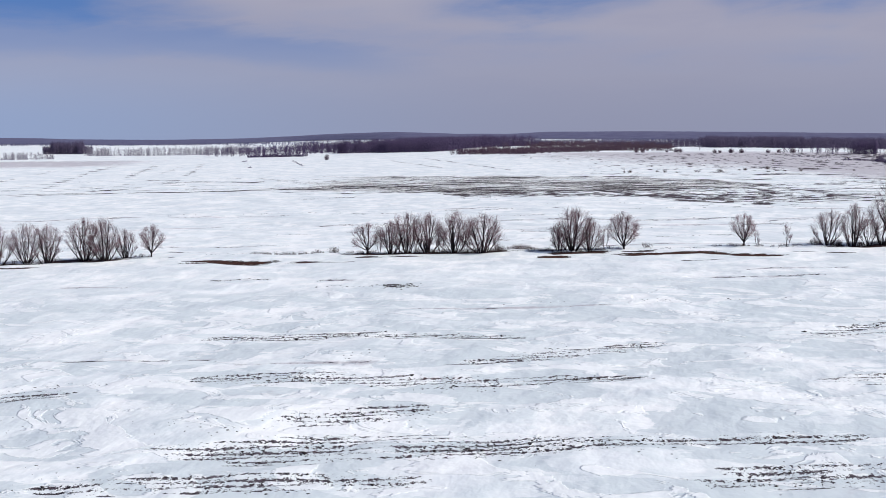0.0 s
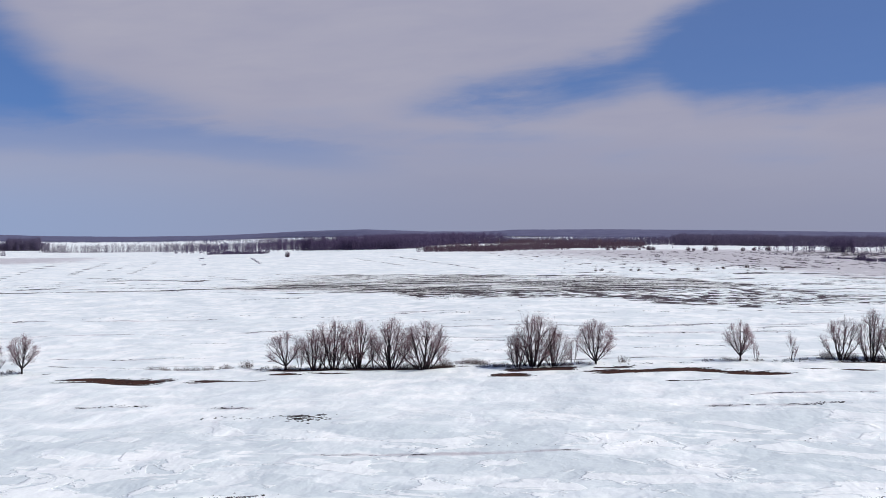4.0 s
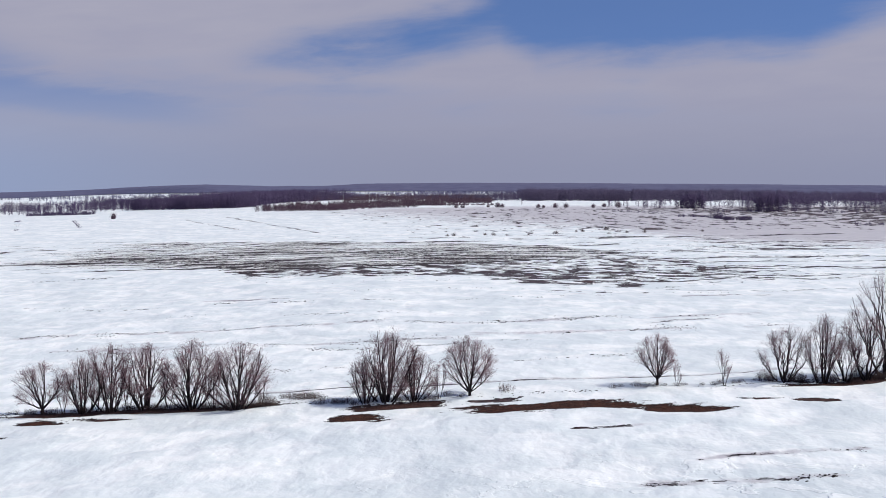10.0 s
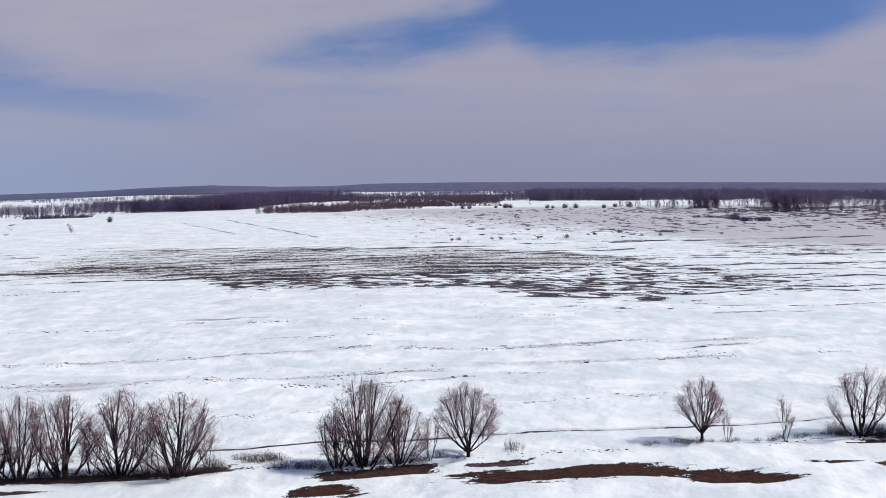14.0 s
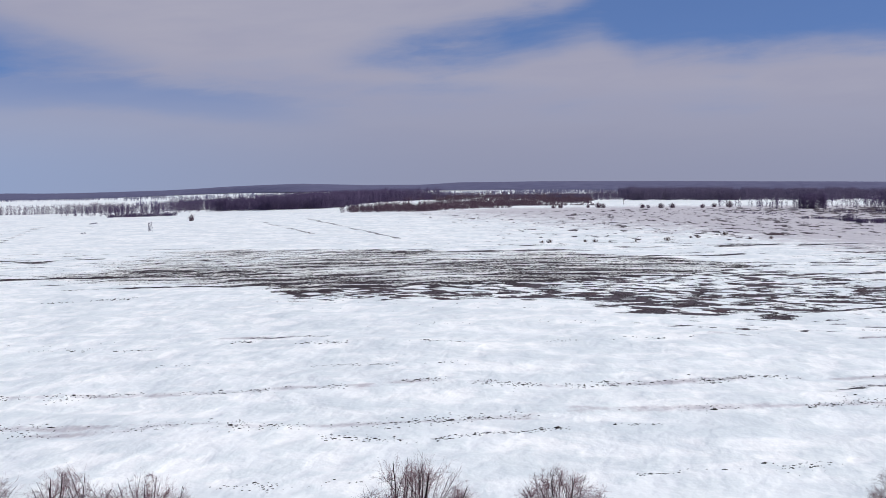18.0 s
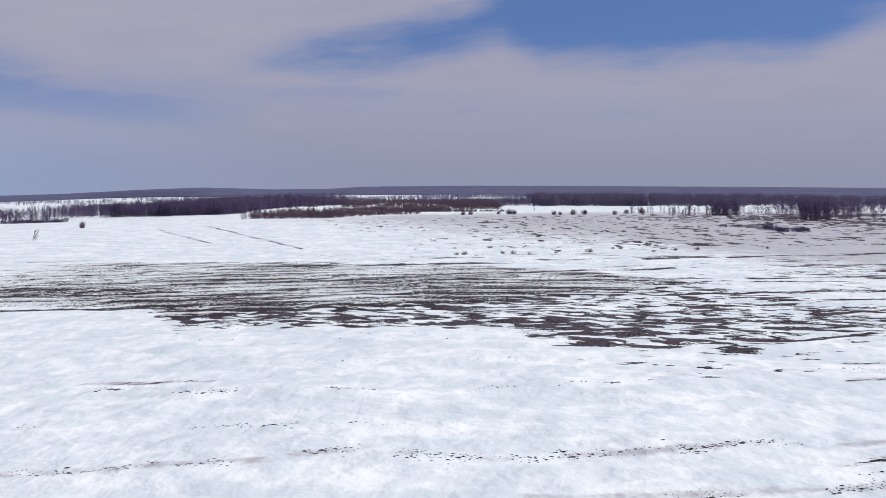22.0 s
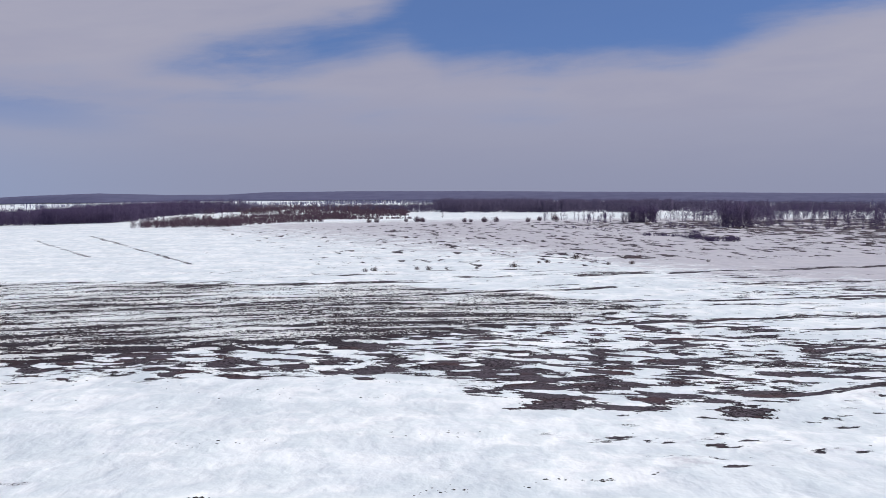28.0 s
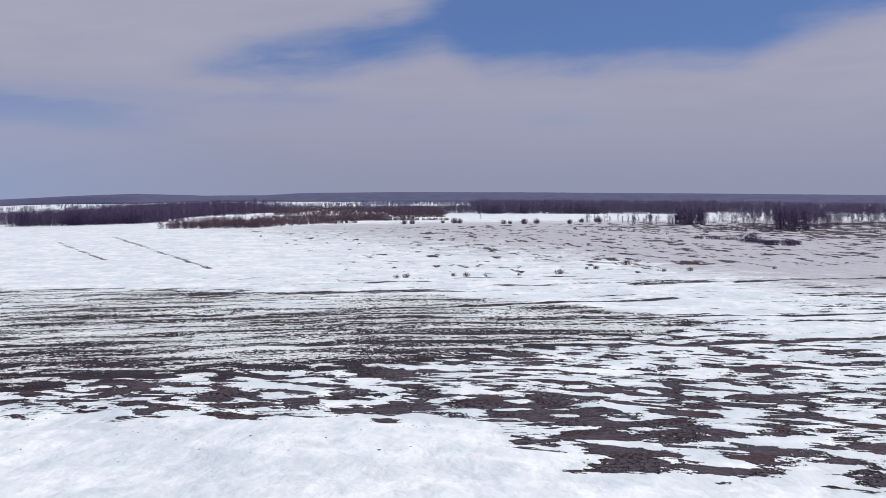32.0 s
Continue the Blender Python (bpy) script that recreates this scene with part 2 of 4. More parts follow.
    isle = maths(t, "ADD", maths(t, "MULTIPLY", maths(t, "SUBTRACT", lens, 0.5), 6.6), maths(t, "MULTIPLY", maths(t, "SUBTRACT", sliver, 0.5), 1.5))
    isle = maths(t, "ADD", isle, maths(t, "MULTIPLY", maths(t, "SUBTRACT", speck, 0.5), 1.5))
    isle = maths(t, "ADD", isle, attr(t, "isle"))
    # and long furrow lines with crumbs between them on its far side
    lie = t.nodes.new("ShaderNodeSeparateXYZ")
    wire(t, stretched(t, 1.0, 1.0, -10), lie.inputs[0])
    sway = maths(t, "MULTIPLY", noise_at(t, stretched(t, 0.012, 0.03, -10), 1.0, 2.0, 0.5), 26.0)
    across = maths(t, "ADD", lie.outputs[1], sway)
    ridge = maths(t, "MULTIPLY", maths(t, "SINE", maths(t, "MULTIPLY", across, 0.449)), 0.34)
    ridge = maths(t, "ADD", ridge, maths(t, "MULTIPLY", maths(t, "SINE", maths(t, "MULTIPLY", across, 1.19)), 0.24))
    crumb = noise_at(t, stretched(t, 1.1, 0.75, -10), 1.0, 5.0, 0.75)
    long = noise_at(t, stretched(t, 0.026, 0.46, -10), 1.0, 4.0, 0.6)
    drill = maths(t, "ADD", ridge, maths(t, "MULTIPLY", maths(t, "SUBTRACT", long, 0.5), 3.5))
    drill = maths(t, "ADD", drill, maths(t, "MULTIPLY", maths(t, "SUBTRACT", crumb, 0.5), 5.2))
    drill = maths(t, "ADD", drill, attr(t, "drill"))
    edge = maths(t, "MAXIMUM", edge, maths(t, "MAXIMUM", isle, drill))
    # Black rim along the soil's edge: shade of the snow lip, put into colour.
    soil = mixed(t, steps(t, edge, 0.0, 0.45, 0.9, 0.0), soil, (0.022, 0.016, 0.018))
    mask = steps(t, edge, -0.05, 0.06)
    rest = noise_at(t, stretched(t, 0.8, 2.3, -13), 1.0, 4.0, 0.7)
    mask = maths(t, "MULTIPLY", mask, steps(t, maths(t, "MULTIPLY", rest, steps(t, till, 0.0, 0.95, 0.0, 1.08)), 0.64, 0.68, 1.0, 0.0))
    stubble = maths(t, "MULTIPLY", steps(t, maths(t, "ADD", attr(t, "drill"), maths(t, "MULTIPLY", maths(t, "SUBTRACT", far, 0.5), 2.0)), -0.9, 0.0), 0.36)
    snow = mixed(t, stubble, snow, (0.55, 0.51, 0.46))
    wire(t, mixed(t, mask, snow, soil), s.inputs["Base Color"])
    wire(t, steps(t, mask, 0.0, 1.0, 0.65, 0.95), s.inputs["Roughness"])
    bump = node(t, "ShaderNodeBump", Strength=0.55, Distance=0.9)
    high = maths(t, "ADD", maths(t, "MULTIPLY", crust, 0.10), maths(t, "ADD", maths(t, "MULTIPLY", lobes, 0.9), maths(t, "MULTIPLY", puffs, 1.1)))
    high = maths(t, "ADD", high, maths(t, "MULTIPLY", rim, 0.25))
    high = maths(t, "SUBTRACT", maths(t, "ADD", high, maths(t, "MULTIPLY", grain, maths(t, "MULTIPLY", mask, 0.8))), maths(t, "MULTIPLY", mask, 0.5))
    wire(t, high, bump.inputs["Height"])
    wire(t, bump.outputs[0], s.inputs["Normal"])
    return m


def bark(name, dark, light, scale=3.0):
    m, t, s = material(name, 0.9)
    n = noise_at(t, stretched(t, scale, scale, 0, scale * 0.25), 1.0, 4.0, 0.6)
    c = mixed(t, steps(t, n, 0.35, 0.65), dark, light)
    info = t.nodes.new("ShaderNodeObjectInfo")
    wire(t, mixed(t, maths(t, "MULTIPLY", info.outputs["Random"], 0.35), c, light), s.inputs["Base Color"])
    return m


def wood_far(name, dark, light):
    m, t, s = material(name, 0.95)
    g = t.nodes.new("ShaderNodeNewGeometry")
    wire(t, mixed(t, g.outputs["Random Per Island"], dark, light), s.inputs["Base Color"])
    return m


GROUND = make_ground_material()
BARK = bark("willow_bark", (0.006, 0.004, 0.005), (0.022, 0.015, 0.017))
TWIG = bark("willow_twigs", (0.105, 0.058, 0.068), (0.250, 0.155, 0.175), 0.6)
BRUSH = bark("dry_brush", (0.032, 0.021, 0.021), (0.11, 0.076, 0.070), 1.5)
CLOD = bark("clod", (0.020, 0.016, 0.016), (0.060, 0.048, 0.045), 2.0)
# Distance haze is put into the far woods' purple-blue base colours, scrub excepted.
WOOD_HAZED = wood_far("far_wood_hazed", (0.030, 0.021, 0.058), (0.112, 0.083, 0.160))
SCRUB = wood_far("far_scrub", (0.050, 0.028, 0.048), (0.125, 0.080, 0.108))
BELT_HAZED = wood_far("belts_hazed", (0.105, 0.105, 0.190), (0.150, 0.148, 0.240))
COPSE_HAZED = wood_far("copse_hazed", (0.046, 0.038, 0.080), (0.115, 0.094, 0.158))
THICKET_HAZED = wood_far("tree_row_hazed", (0.13, 0.115, 0.155), (0.28, 0.26, 0.31))
RIDGE_HAZED = bark("ridge_forest", (0.088, 0.085, 0.155), (0.118, 0.118, 0.192), 0.03)


# ---- the lie of the land ----
def value_noise(x, y, seed):
    xi, yi = np.floor(x).astype(np.int64), np.floor(y).astype(np.int64)
    fx, fy = x - xi, y - yi
    fx, fy = fx * fx * (3 - 2 * fx), fy * fy * (3 - 2 * fy)

    def h(i, j):
        k = (i * 374761393 + j * 668265263 + seed * 1442695041) & 0xFFFFFFFF
        k = ((k ^ (k >> 13)) * 1274126177) & 0xFFFFFFFF
        return ((k ^ (k >> 16)) & 0xFFFF) / 65535.0

    return (h(xi, yi) * (1 - fx) + h(xi + 1, yi) * fx) * (1 - fy) + (h(xi, yi + 1) * (1 - fx) + h(xi + 1, yi + 1) * fx) * fy


def fbm(x, y, seed, octaves=3, gain=0.5):
    total, amp, norm = 0.0, 1.0, 0.0
    for k in range(octaves):
        total = total + amp * value_noise(x * 2 ** k + 17.3 * k, y * 2 ** k + 9.1 * k, seed + k)
        norm += amp
        amp *= gain
    return total / norm


def sstep(a, b, x):
    v = np.clip((x - a) / (b - a), 0, 1)
    return v * v * (3 - 2 * v)


def land(x, y):
    """Height of the open ground, without drifts."""
    x, y = np.asarray(x, float), np.asarray(y, float)
    r = np.hypot(x, y)
    z = 1.22 + 10.85 * np.tanh(x / 300) - 0.49 * np.tanh((y - 250) / 250)
    # a slight swell in the middle field, and a dip to its right
    z = z + 1.2 * np.exp(-((x - 65) / 42) ** 2 - ((y - 385) / 75) ** 2) - 1.4 * sstep(105, 175, x) * sstep(340, 400, y) * sstep(640, 500, y)
    way = x / np.maximum(y, 1)
    rise = 2.0 + 5.0 * np.exp(-((way - 0.30) / 0.2) ** 2) - 17.0 * sstep(0.05, -0.2, way)
    return z + rise * sstep(2500, 4300, r)


def bank(x, y):
    """The low bank under the row of trees."""
    return 0.5 * np.exp(-((y - (262.5 - 0.135 * x + 0.00022 * x * x)) / 5.0) ** 2)


def drifts(x, y):
    """The snow's own relief, which fades out far away."""
    wa, wb = 0.669 * x - 0.743 * y, 0.743 * x + 0.669 * y
    rise = 1.0 * (fbm(wa / 26, wb / 13, 71, 3, 0.5) - 0.5) + 0.45 * (fbm(x / 9, y / 7, 81, 2) - 0.5) + 0.16 * (fbm(x / 4.5, y / 3.2, 85, 2) - 0.5)
    return rise * sstep(1500, 700, np.hypot(x - 60, y - 300))


def height(x, y):
    x, y = np.array([float(x)]), np.array([float(y)])
    return float((land(x, y) + bank(x, y) + drifts(x, y))[0])


def along(x, y, x0, y0, x1, y1):
    """Way along a line (0 to 1), distance from it and its length."""
    dx, dy = x1 - x0, y1 - y0
    n = math.hypot(dx, dy)
    s = ((x - x0) * dx + (y - y0) * dy) / (n * n)
    c = np.clip(s, 0, 1)
    return s, np.hypot(x - x0 - c * dx, y - y0 - c * dy), n


class Melt:
    """What shows through the snow: bare soil, turf, and thin or shade-greyed snow."""

    def __init__(self, x, y):
        self.x, self.y = x, y
        self.bare = np.full(x.shape, -1.0)
        self.grass = np.zeros(x.shape)
        self.thin = np.zeros(x.shape)
        self.comb = np.zeros(x.shape)
        self.till = np.zeros(x.shape)
        self.isle = np.full(x.shape, -4.0)
        self.drill = np.full(x.shape, -4.0)
        self.glaze = 0.065 * sstep(250, 150, y)
        self.seed = 40

    def near(self, x0, y0, x1, y1, pad):
        return np.nonzero((self.x > min(x0, x1) - pad) & (self.x < max(x0, x1) + pad) & (self.y > min(y0, y1) - pad) & (self.y < max(y0, y1) + pad))

    def line(self, x0, y0, x1, y1, width=0.5, strength=0.8, breaks=0.6):
        """A furrow or track edge: a narrow dark line, broken where the snow lies over it."""
        k = self.near(x0, y0, x1, y1, width * 3 + 3)
        if not len(k[0]):
            return
        x, y = self.x[k], self.y[k]
        self.seed += 7
        if width > 1:
            width, breaks = width * 0.54, breaks + (0.2 if breaks > 0.15 else 0.0)
        w = (fbm(x / 18, y / 18, self.seed, 2) - 0.5) * width * (1.0 if width > 1 else 2.5)
        s, d, n = along(x, y + w, x0, y0, x1, y1)
        gaps = fbm(s * n / 9.0, 0 * s + self.seed, self.seed + 3, 3)
        crumbs = fbm(x / 2.2, y / 1.6, self.seed + 5, 2) - 0.5
        v = strength * (1 - d / width) - breaks * 3.6 * np.maximum(gaps - 0.40, 0) + 1.3 * crumbs * np.exp(-(d / width) ** 2)
        self.bare[k] = np.maximum(self.bare[k], np.clip(v, -1, (0.25 if strength > 0.75 else -0.07) if width < 1 else 0.25 if breaks else 0.7))
        # Grey strip beside a narrow line: shade of its low ridge, painted in.
        if width < 1:
            self.thin[k] = np.maximum(self.thin[k], 0.55 * np.exp(-(d / (2.0 * width)) ** 2))
        if breaks:
            self.till[k] = np.maximum(self.till[k], 0.5 * np.exp(-(d / width) ** 2))

    def patch(self, x0, y0, x1, y1, half, grass=0.0, ragged=0.5, amount=1.0, furrow=-5.0, stripe=0.0):
        """A long oval of bare ground."""
        k = self.near(x0, y0, x1, y1, half * 2.5 + 4)
        if not len(k[0]):
            return
        x, y = self.x[k], self.y[k]
        self.seed += 7
        cx, cy, n = (x0 + x1) / 2, (y0 + y1) / 2, math.hypot(x1 - x0, y1 - y0) / 2
        ca, sa = (x1 - x0) / (2 * n), (y1 - y0) / (2 * n)
        p, q = (x - cx) * ca + (y - cy) * sa, -(x - cx) * sa + (y - cy) * ca
        q = q + (fbm(p / 6, 0 * p, self.seed, 2) - 0.5) * half * 0.9
        d = np.sqrt((np.abs(p) / n) ** 2.6 + (np.abs(q) / half) ** 2)
        f = radians(furrow)
        u, v = x * math.cos(f) + y * math.sin(f), -x * math.sin(f) + y * math.cos(f)
        rough = fbm(u / 5.0, v / 1.3, self.seed + 1, 3) - 0.5
        val = amount * (1 - d) + ragged * 3.4 * rough * np.exp(-0.4 * d * d)
        if stripe:
            val = np.minimum(val, 0.35) - 0.10
        val = np.clip(np.where(d > 1.5, -1, val), -1, 1)
        if grass:
            self.comb[k] = np.maximum(self.comb[k], 0.18 * sstep(1.6, 0.9, d))
        if stripe:
            self.comb[k] = np.maximum(self.comb[k], sstep(1.6, 0.9, d))
        self.grass[k] = np.maximum(self.grass[k], grass * (val > -0.25))
        self.bare[k] = np.maximum(self.bare[k], val)

    def row_shade(self, x0, y0, x1, y1, width=2.0, amount=0.5):
        """Snow greyed along a row of crumbs: the low ridge's shade, put into colour."""
        k = self.near(x0, y0, x1, y1, width * 3)
        if len(k[0]):
            s, d, n = along(self.x[k], self.y[k], x0, y0, x1, y1)
            self.thin[k] = np.maximum(self.thin[k], amount * np.exp(-(d / width) ** 2))

    def ploughland(self):
        """The half-melted ploughed field beyond the trees."""
        k = self.near(-260, 360, 330, 860, 0)
        x, y = self.x[k], self.y[k]
        f = radians(-13)
        p = (x - 120) * math.cos(f) + (y - 480) * math.sin(f)
        q = -(x - 120) * math.sin(f) + (y - 480) * math.cos(f)
        near = np.interp(p, [-150, -115, -92, -80, -72, -58, -47, -37, -28, -21, -13, 0, 3, 8, 12, 24, 38, 45, 49, 66, 85, 120],
                         [40, 30, 21, 2, -23, -24, -33, -32, -42, -34, -42, -39, -60, -70, -76, -83, -86, -84, -65, -54, -58, -50])
        near = near + 20 * (fbm(p / 13, q / 9, 6, 3) - 0.5)
        far = np.interp(p, [-200, -111, 0, 51, 67, 95], [246, 205, 150, 96, 48, 0])
        split = np.interp(p, [-100, -72, -38, -9, 14, 49, 80], [0, 4, 10, 16, 36, 60, 60]) + 14 * (fbm(x / 22, y / 22, 8, 2) - 0.5)
        inside = sstep(-15, 13, q - near) * sstep(-4, 14, far - q) * sstep(-270, -150, p) * sstep(112, 84, p)
        broad = fbm(x / 30, y / 30, 12, 3) - 0.5
        isle = 0.26 + 0.9 * broad - 0.30 * sstep(-10, 25, p) - 0.25 * sstep(45, 85, p) - 0.25 * sstep(-40, -90, p)
        drill = -0.14 + 1.3 * broad + 0.25 * sstep(170, 60, q - near) - 0.22 * sstep(-40, -130, p) - 0.35 * sstep(-100, -200, p) - 0.4 * sstep(25, 80, p)
        self.isle[k] = np.maximum(self.isle[k], isle - 1.5 * sstep(-100, -150, p) - 2.6 * sstep(0, 20, q - split) - 2.2 * (1 - inside))
        self.drill[k] = np.maximum(self.drill[k], drill - 2.4 * sstep(2, -18, q - split) - 2.6 * (1 - inside))
        # sparse streaks beyond the bare part, to the right and far side
        streak = 2.2 * (fbm(p / 60, q / 5.0, 33, 3, 0.6) - 0.5) + 1.5 * (fbm(p / 6, q / 2.6, 35, 2) - 0.5) - 0.66 + 0.22 * sstep(40, 120, p)
        zone = sstep(-250, -150, p) * sstep(230, 120, p) * sstep(-75, -40, q) * sstep(300, 230, q + 0.6 * np.abs(p + 40)) * np.maximum(sstep(-6, 4, q - near), sstep(60, 90, p))
        self.bare[k] = np.maximum(self.bare[k], np.clip(np.where(zone > 0.05, streak - (1 - zone), -1.0), -1, 1))
        # strewn crumbs and slips of soil on the snow before its near edge
        fringe = sstep(-34, -8, q - near) * sstep(6, -4, q - near) * sstep(-30, 30, p) * sstep(110, 80, p)
        strewn = 2.4 * (fbm(p / 14, q / 3.2, 71, 3, 0.62) - 0.5) + 1.6 * (fbm(p / 2.5, q / 1.6, 73, 2) - 0.5) - 0.56
        self.bare[k] = np.maximum(self.bare[k], np.clip(np.where(fringe > 0.05, strewn - 0.8 * (1 - fringe), -1.0), -1, 0.4))
        self.thin[k] = np.maximum(self.thin[k], np.maximum(inside * 0.12, 0.16 * fringe))
        self.till[k] = np.maximum(self.till[k], 0.6 * zone)


# rows of crumbs across the middle field: x and y of both ends, how many, how widely strewn, their size
CRUMB_ROWS = [
    (-8, 350, 20, 344, 170, 0.8, 0.22), (23, 343, 52, 337, 150, 0.9, 0.2), (57, 339, 63, 339, 40, 0.7, 0.2), (68, 335, 78, 330, 70, 0.8, 0.2),
    (85, 330, 111, 327, 190, 0.9, 0.22), (116, 326, 136, 323, 110, 0.8, 0.22), (2, 327, 26, 320, 120, 1.2, 0.2), (10, 320, 38, 317, 120, 1.0, 0.2),
    (34, 316, 69, 311, 230, 1.3, 0.21), (77, 313, 115, 307, 230, 1.1, 0.21), (125, 305, 136, 305, 60, 0.7, 0.21),
]


def melt_all(m):
    m.ploughland()
    # turf along the row of trees, and one patch of painted shade
    m.patch(55, 246.8, 82, 241.0, 2.9, 1.0, 0.75, 1.3)
    m.patch(76, 240.8, 88, 237.2, 2.4, 1.0, 0.75, 1.2)
    m.patch(39.5, 246.6, 47.8, 245.8, 2.4, 1.0, 0.70, 1.2)
    # Shade under a willow clump, painted as dark turf.
    m.patch(42, 252.0, 57, 252.0, 1.6, 0.8, 0.90, 0.8)
    m.patch(2.4, 257.8, 8.6, 256.0, 1.5, 1.0, 0.70, 1.2)
    m.patch(7.5, 258.0, 18.5, 255.4, 0.8, 0.8, 0.80, 1.0)
    m.patch(0, 261.6, 36, 257.0, 1.7, 0.7, 0.70, 1.1)
    m.patch(97, 238.0, 103, 236.2, 1.2, 0.8, 0.80, 1.0)
    m.patch(90.5, 241.2, 96.5, 239.3, 0.6, 0.7, 0.90, 0.9)
    m.patch(-33.5, 257.6, -14.5, 254.3, 3.2, 1.0, 0.65, 1.3)
    m.patch(-11.5, 250.2, 0.8, 250.4, 2.2, 1.0, 0.75, 1.1)
    m.patch(-75, 266.6, -41, 266.4, 1.6, 0.6, 0.90, 0.8)
    m.patch(-76, 258.6, -64, 257.6, 1.6, 0.8, 0.80, 0.9)
    m.patch(99, 247.2, 132, 244.0, 1.9, 0.8, 0.90, 0.9)
    m.patch(58, 251.0, 66, 250.0, 0.9, 0.5, 1.00, 0.6)
    m.line(65, 230.6, 72.5, 229.2, 0.6, 1.20, 0.3)
    # the track behind the trees
    m.line(-40, 281.8, -8, 276, 0.5, 0.8, 0.4)
    m.line(30, 270.5, 54, 266.2, 0.55, 1.0, 0.2)
    m.line(54, 266.2, 100, 259.0, 0.5, 1.0, 0.35)
    m.line(100, 259.0, 150, 252.0, 0.45, 0.7, 0.6)
    m.line(-22, 271, -5, 267.5, 0.7, 0.4, 0.8)
    # near field, before the trees
    m.patch(-16, 159.5, 5, 158.7, 2.2, 0, 0.7, 0.63, -3, 1.0)
    m.patch(0, 157.0, 20, 153.0, 1.5, 0, 0.8, 0.33, -6, 1.0)
    m.patch(15, 134.5, 37, 142.0, 2.3, 0, 0.8, 0.23, -3, 1.0)
    m.patch(-14, 132.5, 6, 129.0, 2.4, 0, 0.8, 0.30, -4, 0.9)
    m.patch(2, 128.5, 29, 123.5, 2.0, 0, 0.8, 0.38, -4, 0.9)
    m.patch(-5, 112.2, 7, 114.0, 2.2, 0, 0.8, 0.43, -3, 1.0)
    m.patch(-12, 101.0, 16, 100.0, 3.4, 0, 0.8, 0.33, -2, 1.0)
    m.patch(6, 98.5, 29, 97.0, 1.8, 0, 0.7, 0.53, -2, 0.9)
    m.patch(30, 96.8, 43, 96.4, 1.7, 0, 0.7, 0.58, -2, 0.9)
    m.patch(28, 86.0, 44, 86.6, 2.4, 0, 0.7, 0.48, -2, 0.9)
    m.patch(58, 145.0, 72, 150.5, 2.4, 0, 0.8, 0.28, 4, 1.0)
    m.patch(-20, 92, 4, 90, 2.0, 0, 0.8, 0.18, -2, 1.0)
    m.patch(-46, 128, -30, 127, 2.0, 0, 0.8, 0.18, -2, 1.0)
    m.patch(50, 118, 66, 119, 2.0, 0, 0.8, 0.13, -2, 1.0)
    m.line(-36, 146.9, -16, 145.1, 0.35, 0.9, 0.2)
    m.line(-13, 139.5, 3, 138.2, 0.35, 0.6, 0.7)
    m.line(-24, 225.5, -13, 225.2, 0.7, 0.6, 0.4)
    m.line(-4.5, 219.6, 0.6, 217.4, 0.6, 0.6, 0.5)
    m.line(-50, 221.2, -37.5, 218.5, 0.4, 0.5, 0.8)
    m.line(72, 211.4, 90, 210.0, 0.55, 0.7, 0.5)
    m.line(64, 205.4, 82, 200.6, 0.6, 0.7, 0.5)
    m.line(10, 180, 40, 176, 0.4, 0.4, 0.9)
    # rows of crumbs in the middle field, greyed for their shade
    for row in CRUMB_ROWS:
        m.row_shade(*row[:4])
    # faint edges of strips in the middle field
    m.line(-90, 362, -20, 352, 0.74, 0.35, 0.7)
    m.line(-110, 415, -47, 407, 0.86, 0.32, 0.7)
    m.line(-47, 407, -18, 398, 0.8, 0.5, 0.5)
    m.line(31, 400, 50, 392, 0.7, 0.35, 0.7)
    m.line(-43, 299.5, -22, 293.5, 0.62, 0.5, 0.5)
    m.line(139, 362, 160, 362, 0.8, 0.5, 0.5)
    m.line(110, 316, 127, 320, 0.74, 0.4, 0.6)
    # long dark furrow edges round the ploughland
    m.line(-165, 600, -86, 597, 5.0, 1.2, 0.1)
    m.line(-86, 597, -30, 588, 5.4, 1.4, 0)
    m.line(-30, 588, 36, 571, 5.0, 1.4, 0)
    m.line(36, 571, 60, 563, 3.72, 1, 0.4)
    m.line(-112, 724, -28, 694, 5.0, 1.0, 0.3)
    m.line(-20, 540, 2, 536, 3.0, 1, 0.4)
    m.line(2, 536, 35, 523, 3.7, 1.2, 0.1)
    m.line(35, 523, 62, 506, 3.7, 1.2, 0.1)
    m.line(29, 700, 71, 690, 5.5, 1, 0.3)
    m.line(91, 652, 157, 628, 5.5, 1.1, 0.2)
    m.line(105, 588, 207, 582, 3.7, 1.2, 0.1)
    m.line(150, 558, 177, 549, 3.5, 1, 0.4)
    m.line(177, 549, 223, 537, 3.7, 1.3, 0)
    m.line(223, 537, 313, 520, 3.5, 1.3, 0)
    m.line(150, 509, 168, 506, 3.6, 1, 0.2)
    m.line(168, 506, 201, 501, 4.8, 1.4, 0)
    m.line(201, 501, 240, 491, 2.8, 1.2, 0.2)
    m.line(205, 475, 268, 458, 2.8, 1.1, 0.3)
    m.line(184, 449, 212, 452, 3.0, 1, 0.3)
    m.line(150, 411, 176, 415, 2.6, 1.3, 0.05)
    m.line(183, 420, 209, 413, 3.4, 1.2, 0.1)
    m.line(181, 413, 196, 404, 3.4, 1.2, 0.1)
    m.line(150, 382, 160, 377, 1.7, 1, 0.3)
    m.line(162, 374, 205, 370, 2.0, 1, 0.2)
    m.line(215, 621, 330, 612, 4.81, 1, 0.4)
    m.line(242, 575, 330, 560, 3.6, 0.9, 0.5)
    m.line(-119, 766, -50, 681, 7.71, 1, 0.6)
